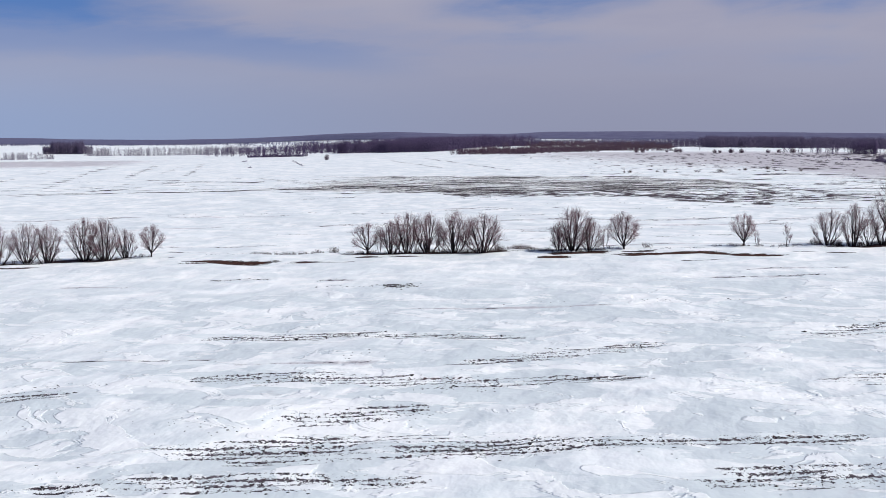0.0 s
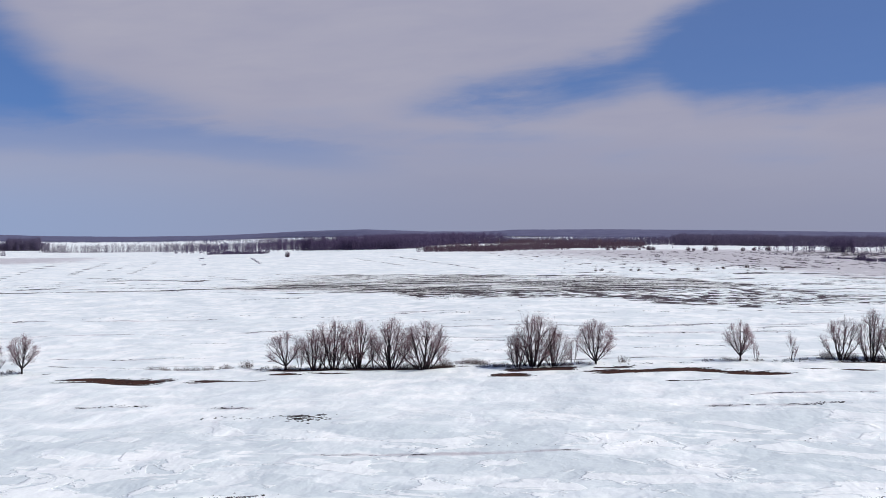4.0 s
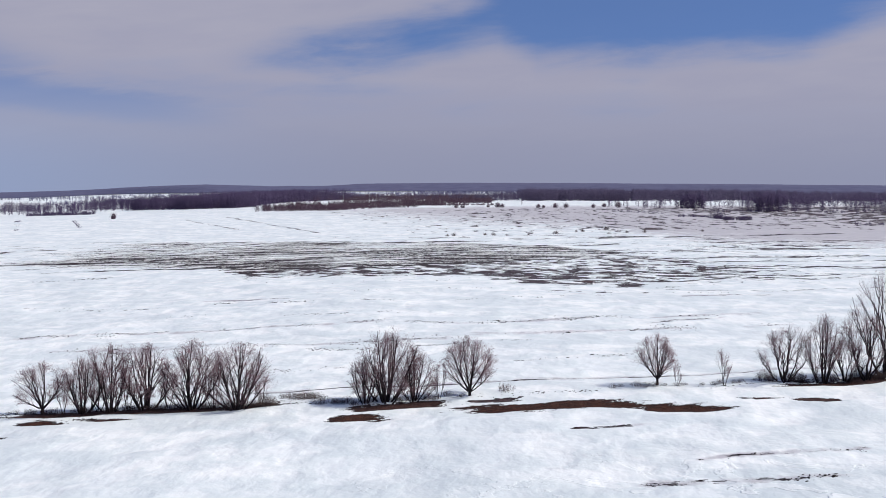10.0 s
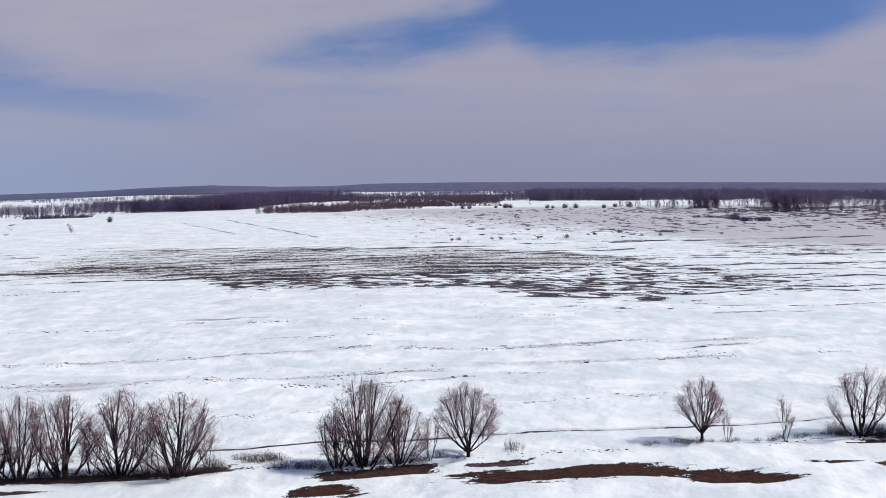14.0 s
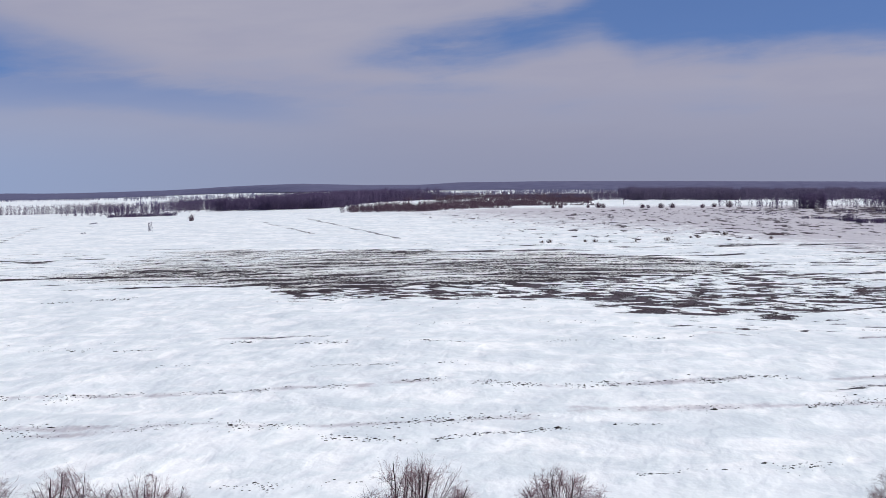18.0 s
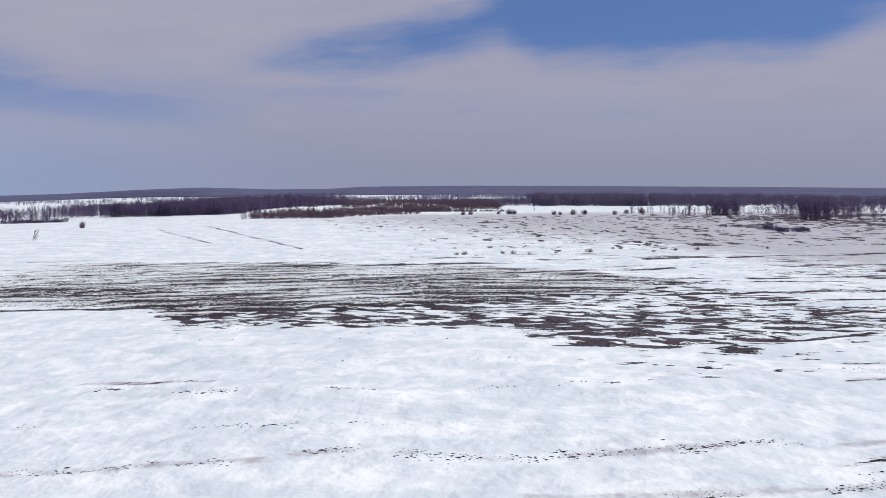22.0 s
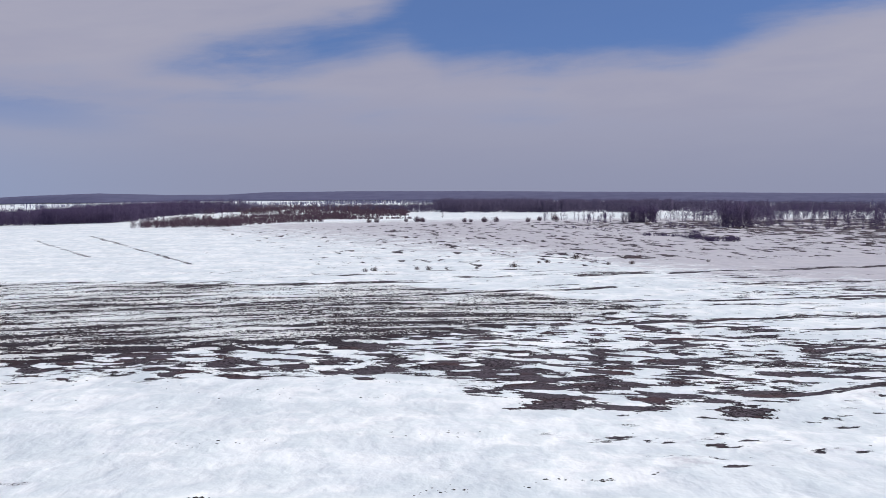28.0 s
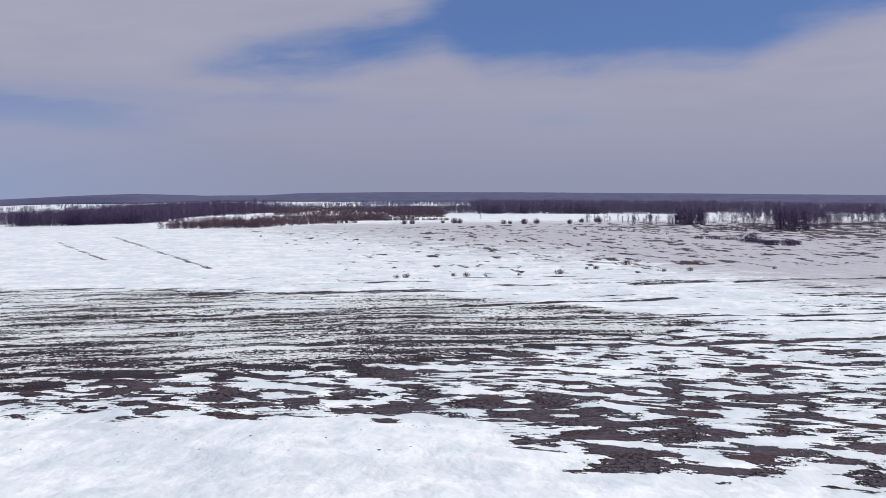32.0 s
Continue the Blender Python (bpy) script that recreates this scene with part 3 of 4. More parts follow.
    m.patch(184, 447, 199, 458, 4.0, 0, 0.9, 0.3, -13)
    m.patch(146, 416, 158, 415, 4.6, 0, 0.7, 0.9, -13)
    for k in range(16):
        y = 606 + 10.5 * k + 3 * math.sin(5.1 * k)
        x = -150 + 70 * math.sin(2.7 * k + 1)
        m.line(x, y, x + 80 + 40 * math.sin(3.3 * k), y - 9 - 4 * math.sin(1.9 * k), 2.1, 1.0 + 0.2 * math.sin(4.3 * k), 0.3)
    # wheel tracks running away across the far fields
    m.line(-203, 686, -223, 837, 4.2, 1.0, 0.4)
    m.line(-223, 837, -235, 1048, 4.2, 0.9, 0.6)
    m.line(-163, 680, -190, 900, 4.6, 1.1, 0.5)
    m.line(-190, 900, -214, 1190, 5.2, 1.3, 0.2)
    m.line(-144, 823, -172, 1142, 4.2, 1.3, 0.1)
    m.line(-131, 893, -142, 1095, 4.0, 1.0, 0.5)
    m.line(-107, 841, -132, 1166, 4.5, 1.0, 0.5)
    m.line(-118, 689, -40, 690, 4.6, 0.9, 0.3)
    m.line(-102, 1262, -75, 986, 2.2, 0.6, 0.9)
    m.patch(-125, 622, -112, 640, 6.0, 0, 0.7, 0.9, -8)
    m.line(30, 1176, 69, 850, 2.7, 0.9, 0.6)
    m.line(76, 1130, 88, 986, 3.3, 1.4, 0.1)
    m.line(88, 986, 106, 765, 2.7, 1.2, 0.5)
    m.line(237, 851, 247, 688, 2.1, 1.1, 0.5)
    # thin mottled snow of the far meadow, bare rim near the far wood
    m.thin = np.maximum(m.thin, 0.72 * sstep(120, 330, m.x + 0.12 * (m.y - 700)) * sstep(610, 760, m.y) * sstep(1380, 1180, m.y))
    m.thin = np.maximum(m.thin, 0.7 * sstep(-140, -260, m.x) * sstep(1050, 1180, m.y) * sstep(1420, 1300, m.y))
    m.thin = np.maximum(m.thin, 1.05 * sstep(185, 330, m.x) * sstep(470, 620, m.y) * sstep(1300, 1150, m.y))
    # Dark dashes: shaded sides of low hummocks, put into the bare-soil mask.
    k = m.near(120, 610, 900, 1250, 0)
    x, y = m.x[k], m.y[k]
    hummock_shade = 3.6 * (fbm(x / 4.2, y / 12, 61, 3, 0.75) - 0.5) - 0.62 + 0.26 * sstep(200, 330, x) + 0.45 * sstep(360, 500, x) - 0.5 * sstep(190, 130, x)
    m.bare[k] = np.maximum(m.bare[k], np.clip(hummock_shade - sstep(1150, 1230, y) - sstep(690, 620, y), -1, 1))


def lines_of(lo, hi, step, reach, grow):
    """Grid lines: even from lo to hi, then wider and wider out to the reach."""
    mid = list(np.arange(lo, hi, step))
    up, s = [mid[-1] + step], step
    while up[-1] < reach[1]:
        s *= grow
        up.append(up[-1] + s)
    down, s = [mid[0] - step], step
    while down[-1] > reach[0]:
        s *= grow
        down.append(down[-1] - s)
    return np.array(down[::-1] + mid + up)


def quad_sheet(name, v, nu, nv):
    me = bpy.data.meshes.new(name)
    i = np.arange(nu * nv).reshape(nv, nu)
    q = np.stack([i[:-1, :-1], i[:-1, 1:], i[1:, 1:], i[1:, :-1]], -1).reshape(-1, 4)
    me.vertices.add(len(v)), me.vertices.foreach_set("co", v.astype(np.float32).ravel())
    me.loops.add(q.size), me.loops.foreach_set("vertex_index", q.astype(np.int32).ravel())
    me.polygons.add(len(q)), me.polygons.foreach_set("loop_start", np.arange(0, q.size, 4, dtype=np.int32))
    me.polygons.foreach_set("use_smooth", np.ones(len(q), bool))
    me.update(calc_edges=True)
    return me


TURN = radians(-9)


def make_ground():
    u = lines_of(-130, 290, 1.5, (-5200, 5200), 1.045)
    v = lines_of(70, 630, 0.6, (-1500, 5600), 1.022)
    uu, vv = np.meshgrid(u, v)
    x = (uu * math.cos(TURN) - vv * math.sin(TURN)).ravel()
    y = (uu * math.sin(TURN) + vv * math.cos(TURN)).ravel()
    m = Melt(x, y)
    melt_all(m)
    close = sstep(1500, 700, np.hypot(x - 60, y - 300))
    z = land(x, y) + bank(x, y) + drifts(x, y) - 0.14 * close * sstep(-0.3, 0.25, m.bare)
    me = quad_sheet("ground", np.stack([x, y, z], -1), len(u), len(v))
    for name, val in (("bare", m.bare), ("grass", m.grass), ("thin", m.thin), ("comb", m.comb), ("till", m.till), ("isle", m.isle), ("drill", m.drill), ("glaze", m.glaze)):
        me.attributes.new(name, "FLOAT", "POINT").data.foreach_set("value", val.astype(np.float32))
    me.materials.append(GROUND)
    tagged(new("ground", me), "snow-covered fields with bare dark soil showing in streaks", "ground", kind="structure")


make_ground()


# ---- things ----
def soup(name, verts, faces, mat, smooth=False):
    """One mesh from arrays of corners and triangles."""
    me = bpy.data.meshes.new(name)
    me.vertices.add(len(verts)), me.vertices.foreach_set("co", np.asarray(verts, np.float32).ravel())
    f = np.asarray(faces, np.int32)
    me.loops.add(f.size), me.loops.foreach_set("vertex_index", f.ravel())
    me.polygons.add(len(f)), me.polygons.foreach_set("loop_start", np.arange(0, f.size, 3, dtype=np.int32))
    if smooth:
        me.polygons.foreach_set("use_smooth", np.ones(len(f), bool))
    me.update(calc_edges=True)
    me.materials.append(mat)
    return me


def spikes(base, tip, radius):
    """Three-sided tapering rods from base to tip: corners and triangles."""
    base, tip, radius = np.asarray(base, float), np.asarray(tip, float), np.asarray(radius, float)
    d = tip - base
    d /= np.maximum(np.linalg.norm(d, axis=1, keepdims=True), 1e-6)
    side = np.cross(d, np.where(np.abs(d[:, 2:3]) < 0.9, [[0.0, 0.0, 1.0]], [[1.0, 0.0, 0.0]]))
    side /= np.maximum(np.linalg.norm(side, axis=1, keepdims=True), 1e-6)
    other = np.cross(d, side)
    ring = [base + radius[:, None] * (math.cos(a) * side + math.sin(a) * other) for a in (0, 2.0944, 4.18879)]
    v = np.stack([*ring, tip], 1).reshape(-1, 3)
    k = np.arange(len(base))[:, None] * 4
    f = np.stack([k + [[0, 1, 3]], k + [[1, 2, 3]], k + [[2, 0, 3]]], 1).reshape(-1, 3)
    return v, f


def tube(line, radii, sides):
    """A tapering limb along a bent line: corners and triangles."""
    v, f = [], []
    for k, p in enumerate(line):
        d = (line[min(k + 1, len(line) - 1)] - line[max(k - 1, 0)]).normalized()
        s = d.orthogonal().normalized()
        o = d.cross(s)
        for j in range(sides):
            a = 2 * math.pi * j / sides
            v.append(p + radii[k] * (math.cos(a) * s + math.sin(a) * o))
        if k:
            for j in range(sides):
                a0, a1 = (k - 1) * sides + j, (k - 1) * sides + (j + 1) % sides
                f += [(a0, a1, a1 + sides), (a0, a1 + sides, a0 + sides)]
    return v, f


class Limbs:
    def __init__(self):
        self.v, self.f, self.tips = [], [], ([], [], [])

    def add(self, v, f):
        n = len(self.v)
        self.v += [tuple(p) for p in v]
        self.f += [(a + n, b + n, c + n) for a, b, c in f]

    def twig(self, a, b, r):
        self.tips[0].append(tuple(a)), self.tips[1].append(tuple(b)), self.tips[2].append(r)


def on_line(line, s):
    s *= len(line) - 1
    k = min(int(s), len(line) - 2)
    return line[k].lerp(line[k + 1], s - k), (line[k + 1] - line[k]).normalized()


def fork(rng, d, angle):
    s = d.orthogonal().normalized()
    s.rotate(Matrix.Rotation(rng.uniform(0, 6.283), 3, d))
    return (d * math.cos(angle) + s * math.sin(angle)).normalized()


def curve(a, way, b, n, rng, wander):
    """A bent line from a to b that leaves a in the given way."""
    c = a + way * ((b - a).length * 0.45)
    line = []
    for k in range(n + 1):
        u = k / n
        p = a * (1 - u) ** 2 + c * (2 * u * (1 - u)) + b * (u * u)
        if 0 < k < n and wander:
            p = p + Vector((rng.uniform(-1, 1), rng.uniform(-1, 1), rng.uniform(-0.5, 0.5))) * wander
        line.append(p)
    return line


def make_tree(name, seed, high, wide, stems, r0, boughs=10, subs=8, twigs=8, low=0.30, foot=1.1, wander=0.05, first=(0.07, 0.55), skew=0.0, bole=0.0):
    """A bare tree about high metres tall: stems from one stool whose limbs all reach out to a rounded crown."""
    rng = random.Random(seed)
    root = new(name)
    mid, half = high * (1 + low) / 2, high * (1 - low) / 2
    lumps = [(rng.uniform(0, 6.283), rng.uniform(-0.3, 1.2), rng.uniform(-0.16, 0.12)) for _ in range(9)]

    def crown_at(theta, phi, depth):
        size = 1.0
        for lt, lp, la in lumps:
            d = (math.cos(theta - lt) - 1) * 2.2 - (phi - lp) ** 2 * 1.6
            size += la * math.exp(d)
        w = wide * high / 2
        flat = Vector((w * math.cos(phi) * math.cos(theta), w * math.cos(phi) * math.sin(theta), half * math.sin(phi))) * (size * depth)
        return Vector((skew * flat.z, 0, mid)) + flat

    if bole:
        t = Limbs()
        t.add(*tube([Vector((0, 0, -0.3)), Vector((0, 0, 0.1)), Vector((0.02, 0, bole * 0.6)), Vector((0.03, 0, bole + 0.15))], [r0 * 2.1, r0 * 1.7, r0 * 1.45, r0 * 1.3], 8))
        trunk = new("trunk", soup("trunk", t.v, t.f, BARK, True))
        trunk.parent = root
    for k in range(stems):
        theta = 2.39996 * k + rng.uniform(-0.3, 0.3)
        share = (k + 0.5) / stems
        phi = 1.45 - 2.0 * share + rng.uniform(-0.1, 0.1)
        base = Vector((foot * share * math.cos(theta), foot * share * math.sin(theta), bole - 0.3))
        tip = crown_at(theta, phi, rng.uniform(0.86, 0.94))
        out = (tip - base).normalized()
        t = Limbs()
        line = curve(base, (Vector((out.x * 1.25, out.y * 1.25, max(0.3, out.z * 0.9)))).normalized(), tip, 8, rng, wander)
        r = 1.1 * r0 * rng.uniform(0.8, 1.25) * (1.1 - 0.35 * share)
        t.add(*tube(line, [r * (1 - 0.9 * (q / 8) ** 0.75) for q in range(9)], 6))
        for b in range(boughs):
            s = first[0] + (0.92 - first[0]) * (b + rng.random()) / boughs
            p, d = on_line(line, s)
            spread = 1.15 - s
            bt = theta + rng.uniform(-1, 1) * spread * 1.1 / max(0.35, math.cos(phi))
            bp = max(-0.85, min(1.5, phi + rng.uniform(-1.1, 0.6) * spread))
            end = crown_at(bt, bp, rng.uniform(0.42, 1.0) ** 0.55)
            end.z = max(end.z, p.z + 0.14 * math.hypot(end.x - p.x, end.y - p.y))
            bough = curve(p, (d * 0.4 + (end - p).normalized()).normalized(), end, 5, rng, wander * 0.8)
            br = max(0.018, r * 0.44 * (1 - 0.72 * s))
            t.add(*tube(bough, [br * (1 - 0.8 * q / 5) for q in range(6)], 4))
            for c in range(subs):
                u = rng.uniform(0.15, 0.95)
                q, e = on_line(bough, u)
                reach = 0.42 * (1.2 - u)
                goal = crown_at(bt + rng.uniform(-1, 1) * reach / max(0.4, math.cos(bp)), max(-0.85, min(1.5, bp + rng.uniform(-0.7, 1) * reach)), rng.uniform(0.45, 1.0) ** 0.6)
                goal.z = max(goal.z, q.z + 0.12 * math.hypot(goal.x - q.x, goal.y - q.y))
                spray = curve(q, (e + (goal - q).normalized()).normalized(), goal, 3, rng, wander * 0.6)
                for q in range(3):
                    t.twig(spray[q], spray[q + 1] + (spray[q + 1] - spray[q]) * 0.3, 0.0105 - 0.0025 * q)
                for _ in range(twigs):
                    g, h = on_line(spray, rng.uniform(0.1, 1.0))
                    way = (fork(rng, h, rng.uniform(0.35, 1.15)) + Vector((0, 0, 0.05))).normalized()
                    t.twig(g, g + way * rng.uniform(0.3, 0.85), 0.0062)
        stem = new("stem", soup("stem", t.v, t.f, BARK, True))
        stem.parent = root
        v, f = spikes(*t.tips)
        crown = new("twig_crown", soup("twig_crown", v, f, TWIG))
        crown.parent = stem
        tagged(crown, "fine reddish twigs", kind="stuff")
    return root


def stand(proto, x, y, high, turn=0.0, wide=1.0, sink=0.0, first=[]):
    """Set a tree at its place; proto is (object, its height)."""
    ob, h = proto
    s = 0.94 * high / h
    m = pose(x, y, height(x, y) - sink, 0, 0, turn) @ Matrix.Diagonal((1.05 * s * wide, 1.05 * s * wide, s, 1))
    if ob.name not in first:
        first.append(ob.name)
        ob.matrix_basis = m
        return ob
    c = copy_thing(ob, m)
    c.matrix_basis = m
    return c


ROW = "trees in the row across the field"
WILLOW = "bare multi-stemmed willow with reddish twigs on a snowy bank"


def plant(proto, x, y, high, turn, wide=1.0, label=WILLOW, category="tree"):
    tagged(stand(proto, x, y, high, turn, wide), label, category, ROW)


fan = (make_tree("willow_tree", 1, 9.0, 1.20, 11, 0.14, low=-0.02), 9.0)
fan_b = (make_tree("willow_tree", 2, 9.0, 1.10, 11, 0.14, low=-0.02), 9.0)
upright = (make_tree("willow_tree", 3, 9.0, 0.82, 8, 0.14, low=0.04), 9.0)
upright_b = (make_tree("willow_tree", 4, 9.0, 0.86, 9, 0.14, low=0.02), 9.0)
dense = (make_tree("willow_tree", 5, 9.0, 0.96, 12, 0.14, low=-0.02), 9.0)
egg = (make_tree("willow_tree", 6, 8.0, 0.94, 11, 0.12, low=0.10, foot=0.25, first=(0.15, 0.5), bole=0.9), 8.0)
lone = (make_tree("willow_tree", 16, 8.0, 0.98, 9, 0.12, low=0.12, foot=0.14, first=(0.14, 0.5), bole=1.3), 8.0)
poplar = (make_tree("tall_tree", 7, 16.0, 0.74, 5, 0.21, boughs=12, subs=6, twigs=9, low=0.16, foot=1.0, wander=0.30, first=(0.22, 0.5)), 16.0)
crooked = (make_tree("crooked_tree", 8, 10.0, 1.05, 7, 0.16, boughs=11, low=0.12, wander=0.28, skew=0.12, first=(0.2, 0.5)), 10.0)
spread = (make_tree("willow_tree", 12, 7.5, 1.30, 7, 0.15, low=0.05, foot=0.3, wander=0.12, first=(0.15, 0.5), bole=1.0), 7.5)
sapling = (make_tree("young_tree", 9, 5.0, 0.50, 3, 0.045, boughs=10, subs=4, twigs=5, low=0.10, foot=0.1, first=(0.2, 0.5)), 5.0)

plant(upright, -74.0, 266.5, 9.2, 40, 1.1)
plant(fan, -68.3, 267.6, 9.8, 10, 0.8)
plant(upright_b, -64.0, 267.4, 9.0, 80, 1.1)
plant(fan_b, -55.8, 267.2, 10.2, 130, 0.95)
plant(dense, -51.4, 266.2, 10.0, 200, 0.9)
plant(upright, -47.2, 267.2, 7.0, 250, 1.0)
plant(lone, -41.7, 267.2, 7.8, 20, 0.9)
plant(spread, 5.0, 262.0, 7.3, 75, 1.0)
plant(upright, 10.0, 261.8, 7.8, 160, 1.2)
plant(upright_b, 13.4, 261.4, 9.5, 290, 1.0)
plant(upright, 17.8, 261.0, 9.3, 20, 1.25)
plant(fan_b, 23.6, 259.4, 9.8, 220, 1.06)
plant(fan, 29.2, 257.3, 9.5, 300, 1.1)
for x, y, h, turn in ((7.6, 262.0, 5.4, 10), (11.8, 261.8, 6.6, 70), (15.4, 261.5, 6.8, 130), (20.6, 260.6, 6.4, 200), (26.4, 258.8, 6.2, 260), (32.4, 257.2, 4.4, 320)):
    plant(sapling, x, y, h, turn, 1.2, "thin bare young willow between two larger ones")
plant(upright_b, 45.3, 254.0, 6.4, 110, 1.1)
plant(dense, 48.0, 253.6, 10.0, 15, 1.0)
plant(fan_b, 51.6, 253.6, 7.7, 60, 0.95)
plant(sapling, 55.0, 253.6, 5.4, 200, 1.0, "thin bare young tree at the edge of a willow clump")
plant(egg, 59.1, 253.5, 8.4, 150, 1.0)
plant(lone, 84.4, 251.2, 7.7, 230, 0.95, "small bare willow on a short trunk in the snow")
plant(sapling, 86.9, 250.4, 3.5, 30, 0.9, "thin bare sapling in dry brush")
plant(sapling, 92.8, 248.8, 5.4, 100, 1.0, "thin bare young tree standing alone in the snow")
plant(crooked, 101.3, 247.8, 8.4, 40, 1.0)
plant(upright, 106.3, 246.6, 9.9, 310, 0.8)
plant(crooked, 109.4, 246.6, 6.8, 170, 0.9)
plant(crooked, 112.4, 246.2, 10.2, 260, 0.9)
TALL = "tall bare tree with dark ascending limbs at the field edge"
plant(poplar, 115.6, 246.6, 16.4, 90, 1.0, TALL)
plant(crooked, 119.0, 246.4, 7.2, 20, 0.9)
plant(upright_b, 121.2, 245.8, 8.0, 330, 0.9)
plant(poplar, 125.0, 245.2, 14.5, 190, 0.95, TALL)
plant(fan, 130.0, 244.2, 9.5, 120, 0.8)


def make_bush(name, seed, rods, wide, high, mat, r=0.012):
    rng = np.random.default_rng(seed)
    a, d = rng.uniform(0, 6.283, rods), np.sqrt(rng.uniform(0, 1, rods))
    base = np.stack([0.35 * wide * d * np.cos(a), 0.35 * wide * d * np.sin(a), np.full(rods, -0.1)], -1)
    tip = np.stack([0.5 * wide * d * np.cos(a), 0.5 * wide * d * np.sin(a), high * (1 - 0.55 * d ** 2) * rng.uniform(0.55, 1, rods)], -1)
    tip += rng.normal(0, 0.1 * wide, tip.shape) * [1, 1, 0.3]
    v, f = spikes(base, tip, np.full(rods, r))
    w = rng.uniform(0.35, 0.9, (rods, 1))
    mid = base + (tip - base) * w
    v2, f2 = spikes(np.repeat(mid, 3, 0), np.repeat(mid, 3, 0) + rng.normal(0, 0.13 * high, (rods * 3, 3)) + [0, 0, 0.2 * high], np.full(rods * 3, r * 0.7))
    return new(name, soup(name, np.concatenate([v, v2]), np.concatenate([f, f2 + len(v)]), mat))


bush_low = (make_bush("dry_bush", 11, 70, 2.0, 1.0, BRUSH), 1.0)
bush_round = (make_bush("dry_bush", 12, 160, 3.0, 2.0, BRUSH), 2.0)
bush_far = (make_bush("far_bush", 13, 120, 5.0, 5.0, SCRUB, 0.06), 5.0)
weeds = (make_bush("weed_clump", 14, 60, 2.2, 1.6, BRUSH, 0.03), 1.6)


def shrub(proto, x, y, high, turn, label, group, wide=1.0):
    tagged(stand(proto, x, y, high, turn, wide), label, "bush", group)


UNDER = "brush along the row of trees"
shrub(bush_round, -2.3, 268.5, 1.9, 10, "dark round leafless bush in the snow", UNDER)
shrub(bush_low, 64.3, 254.5, 1.4, 40, "small pale leafless bush in the snow", UNDER)
shrub(bush_round, 33.0, 256.8, 2.2, 70, "reddish leafless bush beside a willow", UNDER, 0.8)
rng = random.Random(5)
for k in range(16):
    shrub(bush_low, -20 + k * 1.0 + rng.uniform(-0.4, 0.4), 270.8 - k * 0.2 + rng.uniform(-0.6, 0.6), rng.uniform(0.5, 1.0), rng.uniform(0, 360), "low dry brush on the snowy bank", UNDER)
for k in range(36):
    shrub(bush_low, 1 + k * 0.95 + rng.uniform(-0.5, 0.5), 262.3 - k * 0.15 + rng.uniform(-0.4, 0.8), rng.uniform(0.5, 1.3), rng.uniform(0, 360), "low dry brush under the willows", UNDER)
for k in range(10):
    shrub(bush_low, 44 + k * 1.5 + rng.uniform(-0.5, 0.5), 253.9 + rng.uniform(-0.6, 0.6), rng.uniform(0.6, 1.2), rng.uniform(0, 360), "low dry brush under the willows", UNDER)
for k in range(14):
    shrub(bush_low, 78 + k * 1.5 + rng.uniform(-0.5, 0.5), 251.5 - k * 0.2 + rng.uniform(-0.5, 1.2), rng.uniform(0.4, 0.9), rng.uniform(0, 360), "pale dry brush in the snow", UNDER)
for k in range(24):
    shrub(bush_round, 99 + k * 1.3 + rng.uniform(-0.6, 0.6), 247.4 - k * 0.12 + rng.uniform(-0.5, 1.5), rng.uniform(0.9, 2.2), rng.uniform(0, 360), "tangled dry brush under the tall trees", UNDER, 0.9)
for k in range(20):
    shrub(bush_low, -76 + k * 1.8 + rng.uniform(-0.5, 0.5), 267.5 + rng.uniform(-0.6, 0.8), rng.uniform(0.5, 1.2), rng.uniform(0, 360), "low dry brush under the willows", UNDER)
for k in range(12):
    shrub(bush_low, 36 + k * 0.75 + rng.uniform(-0.5, 0.5), 260.5 - k * 0.5 + rng.uniform(-1.5, 1.5), rng.uniform(0.7, 1.5), rng.uniform(0, 360), "grey leafless brush on the snowy bank", UNDER, 1.1)
WEEDS = "weed clumps on the far field strip"
for x, y, h in ((157, 677, 1.6), (160, 676, 2.0), (175, 673, 1.5), (179, 672, 1.9), (196, 669, 1.2), (209, 667, 2.3), (248, 700, 2.6), (228, 681, 1.8), (225, 682, 1.3), (245, 664, 1.5), (253, 661, 1.8), (282, 657, 1.4)):
    shrub(weeds, x, y, h, x * 7 % 360, "grey clump of dry weeds in the snow", WEEDS)


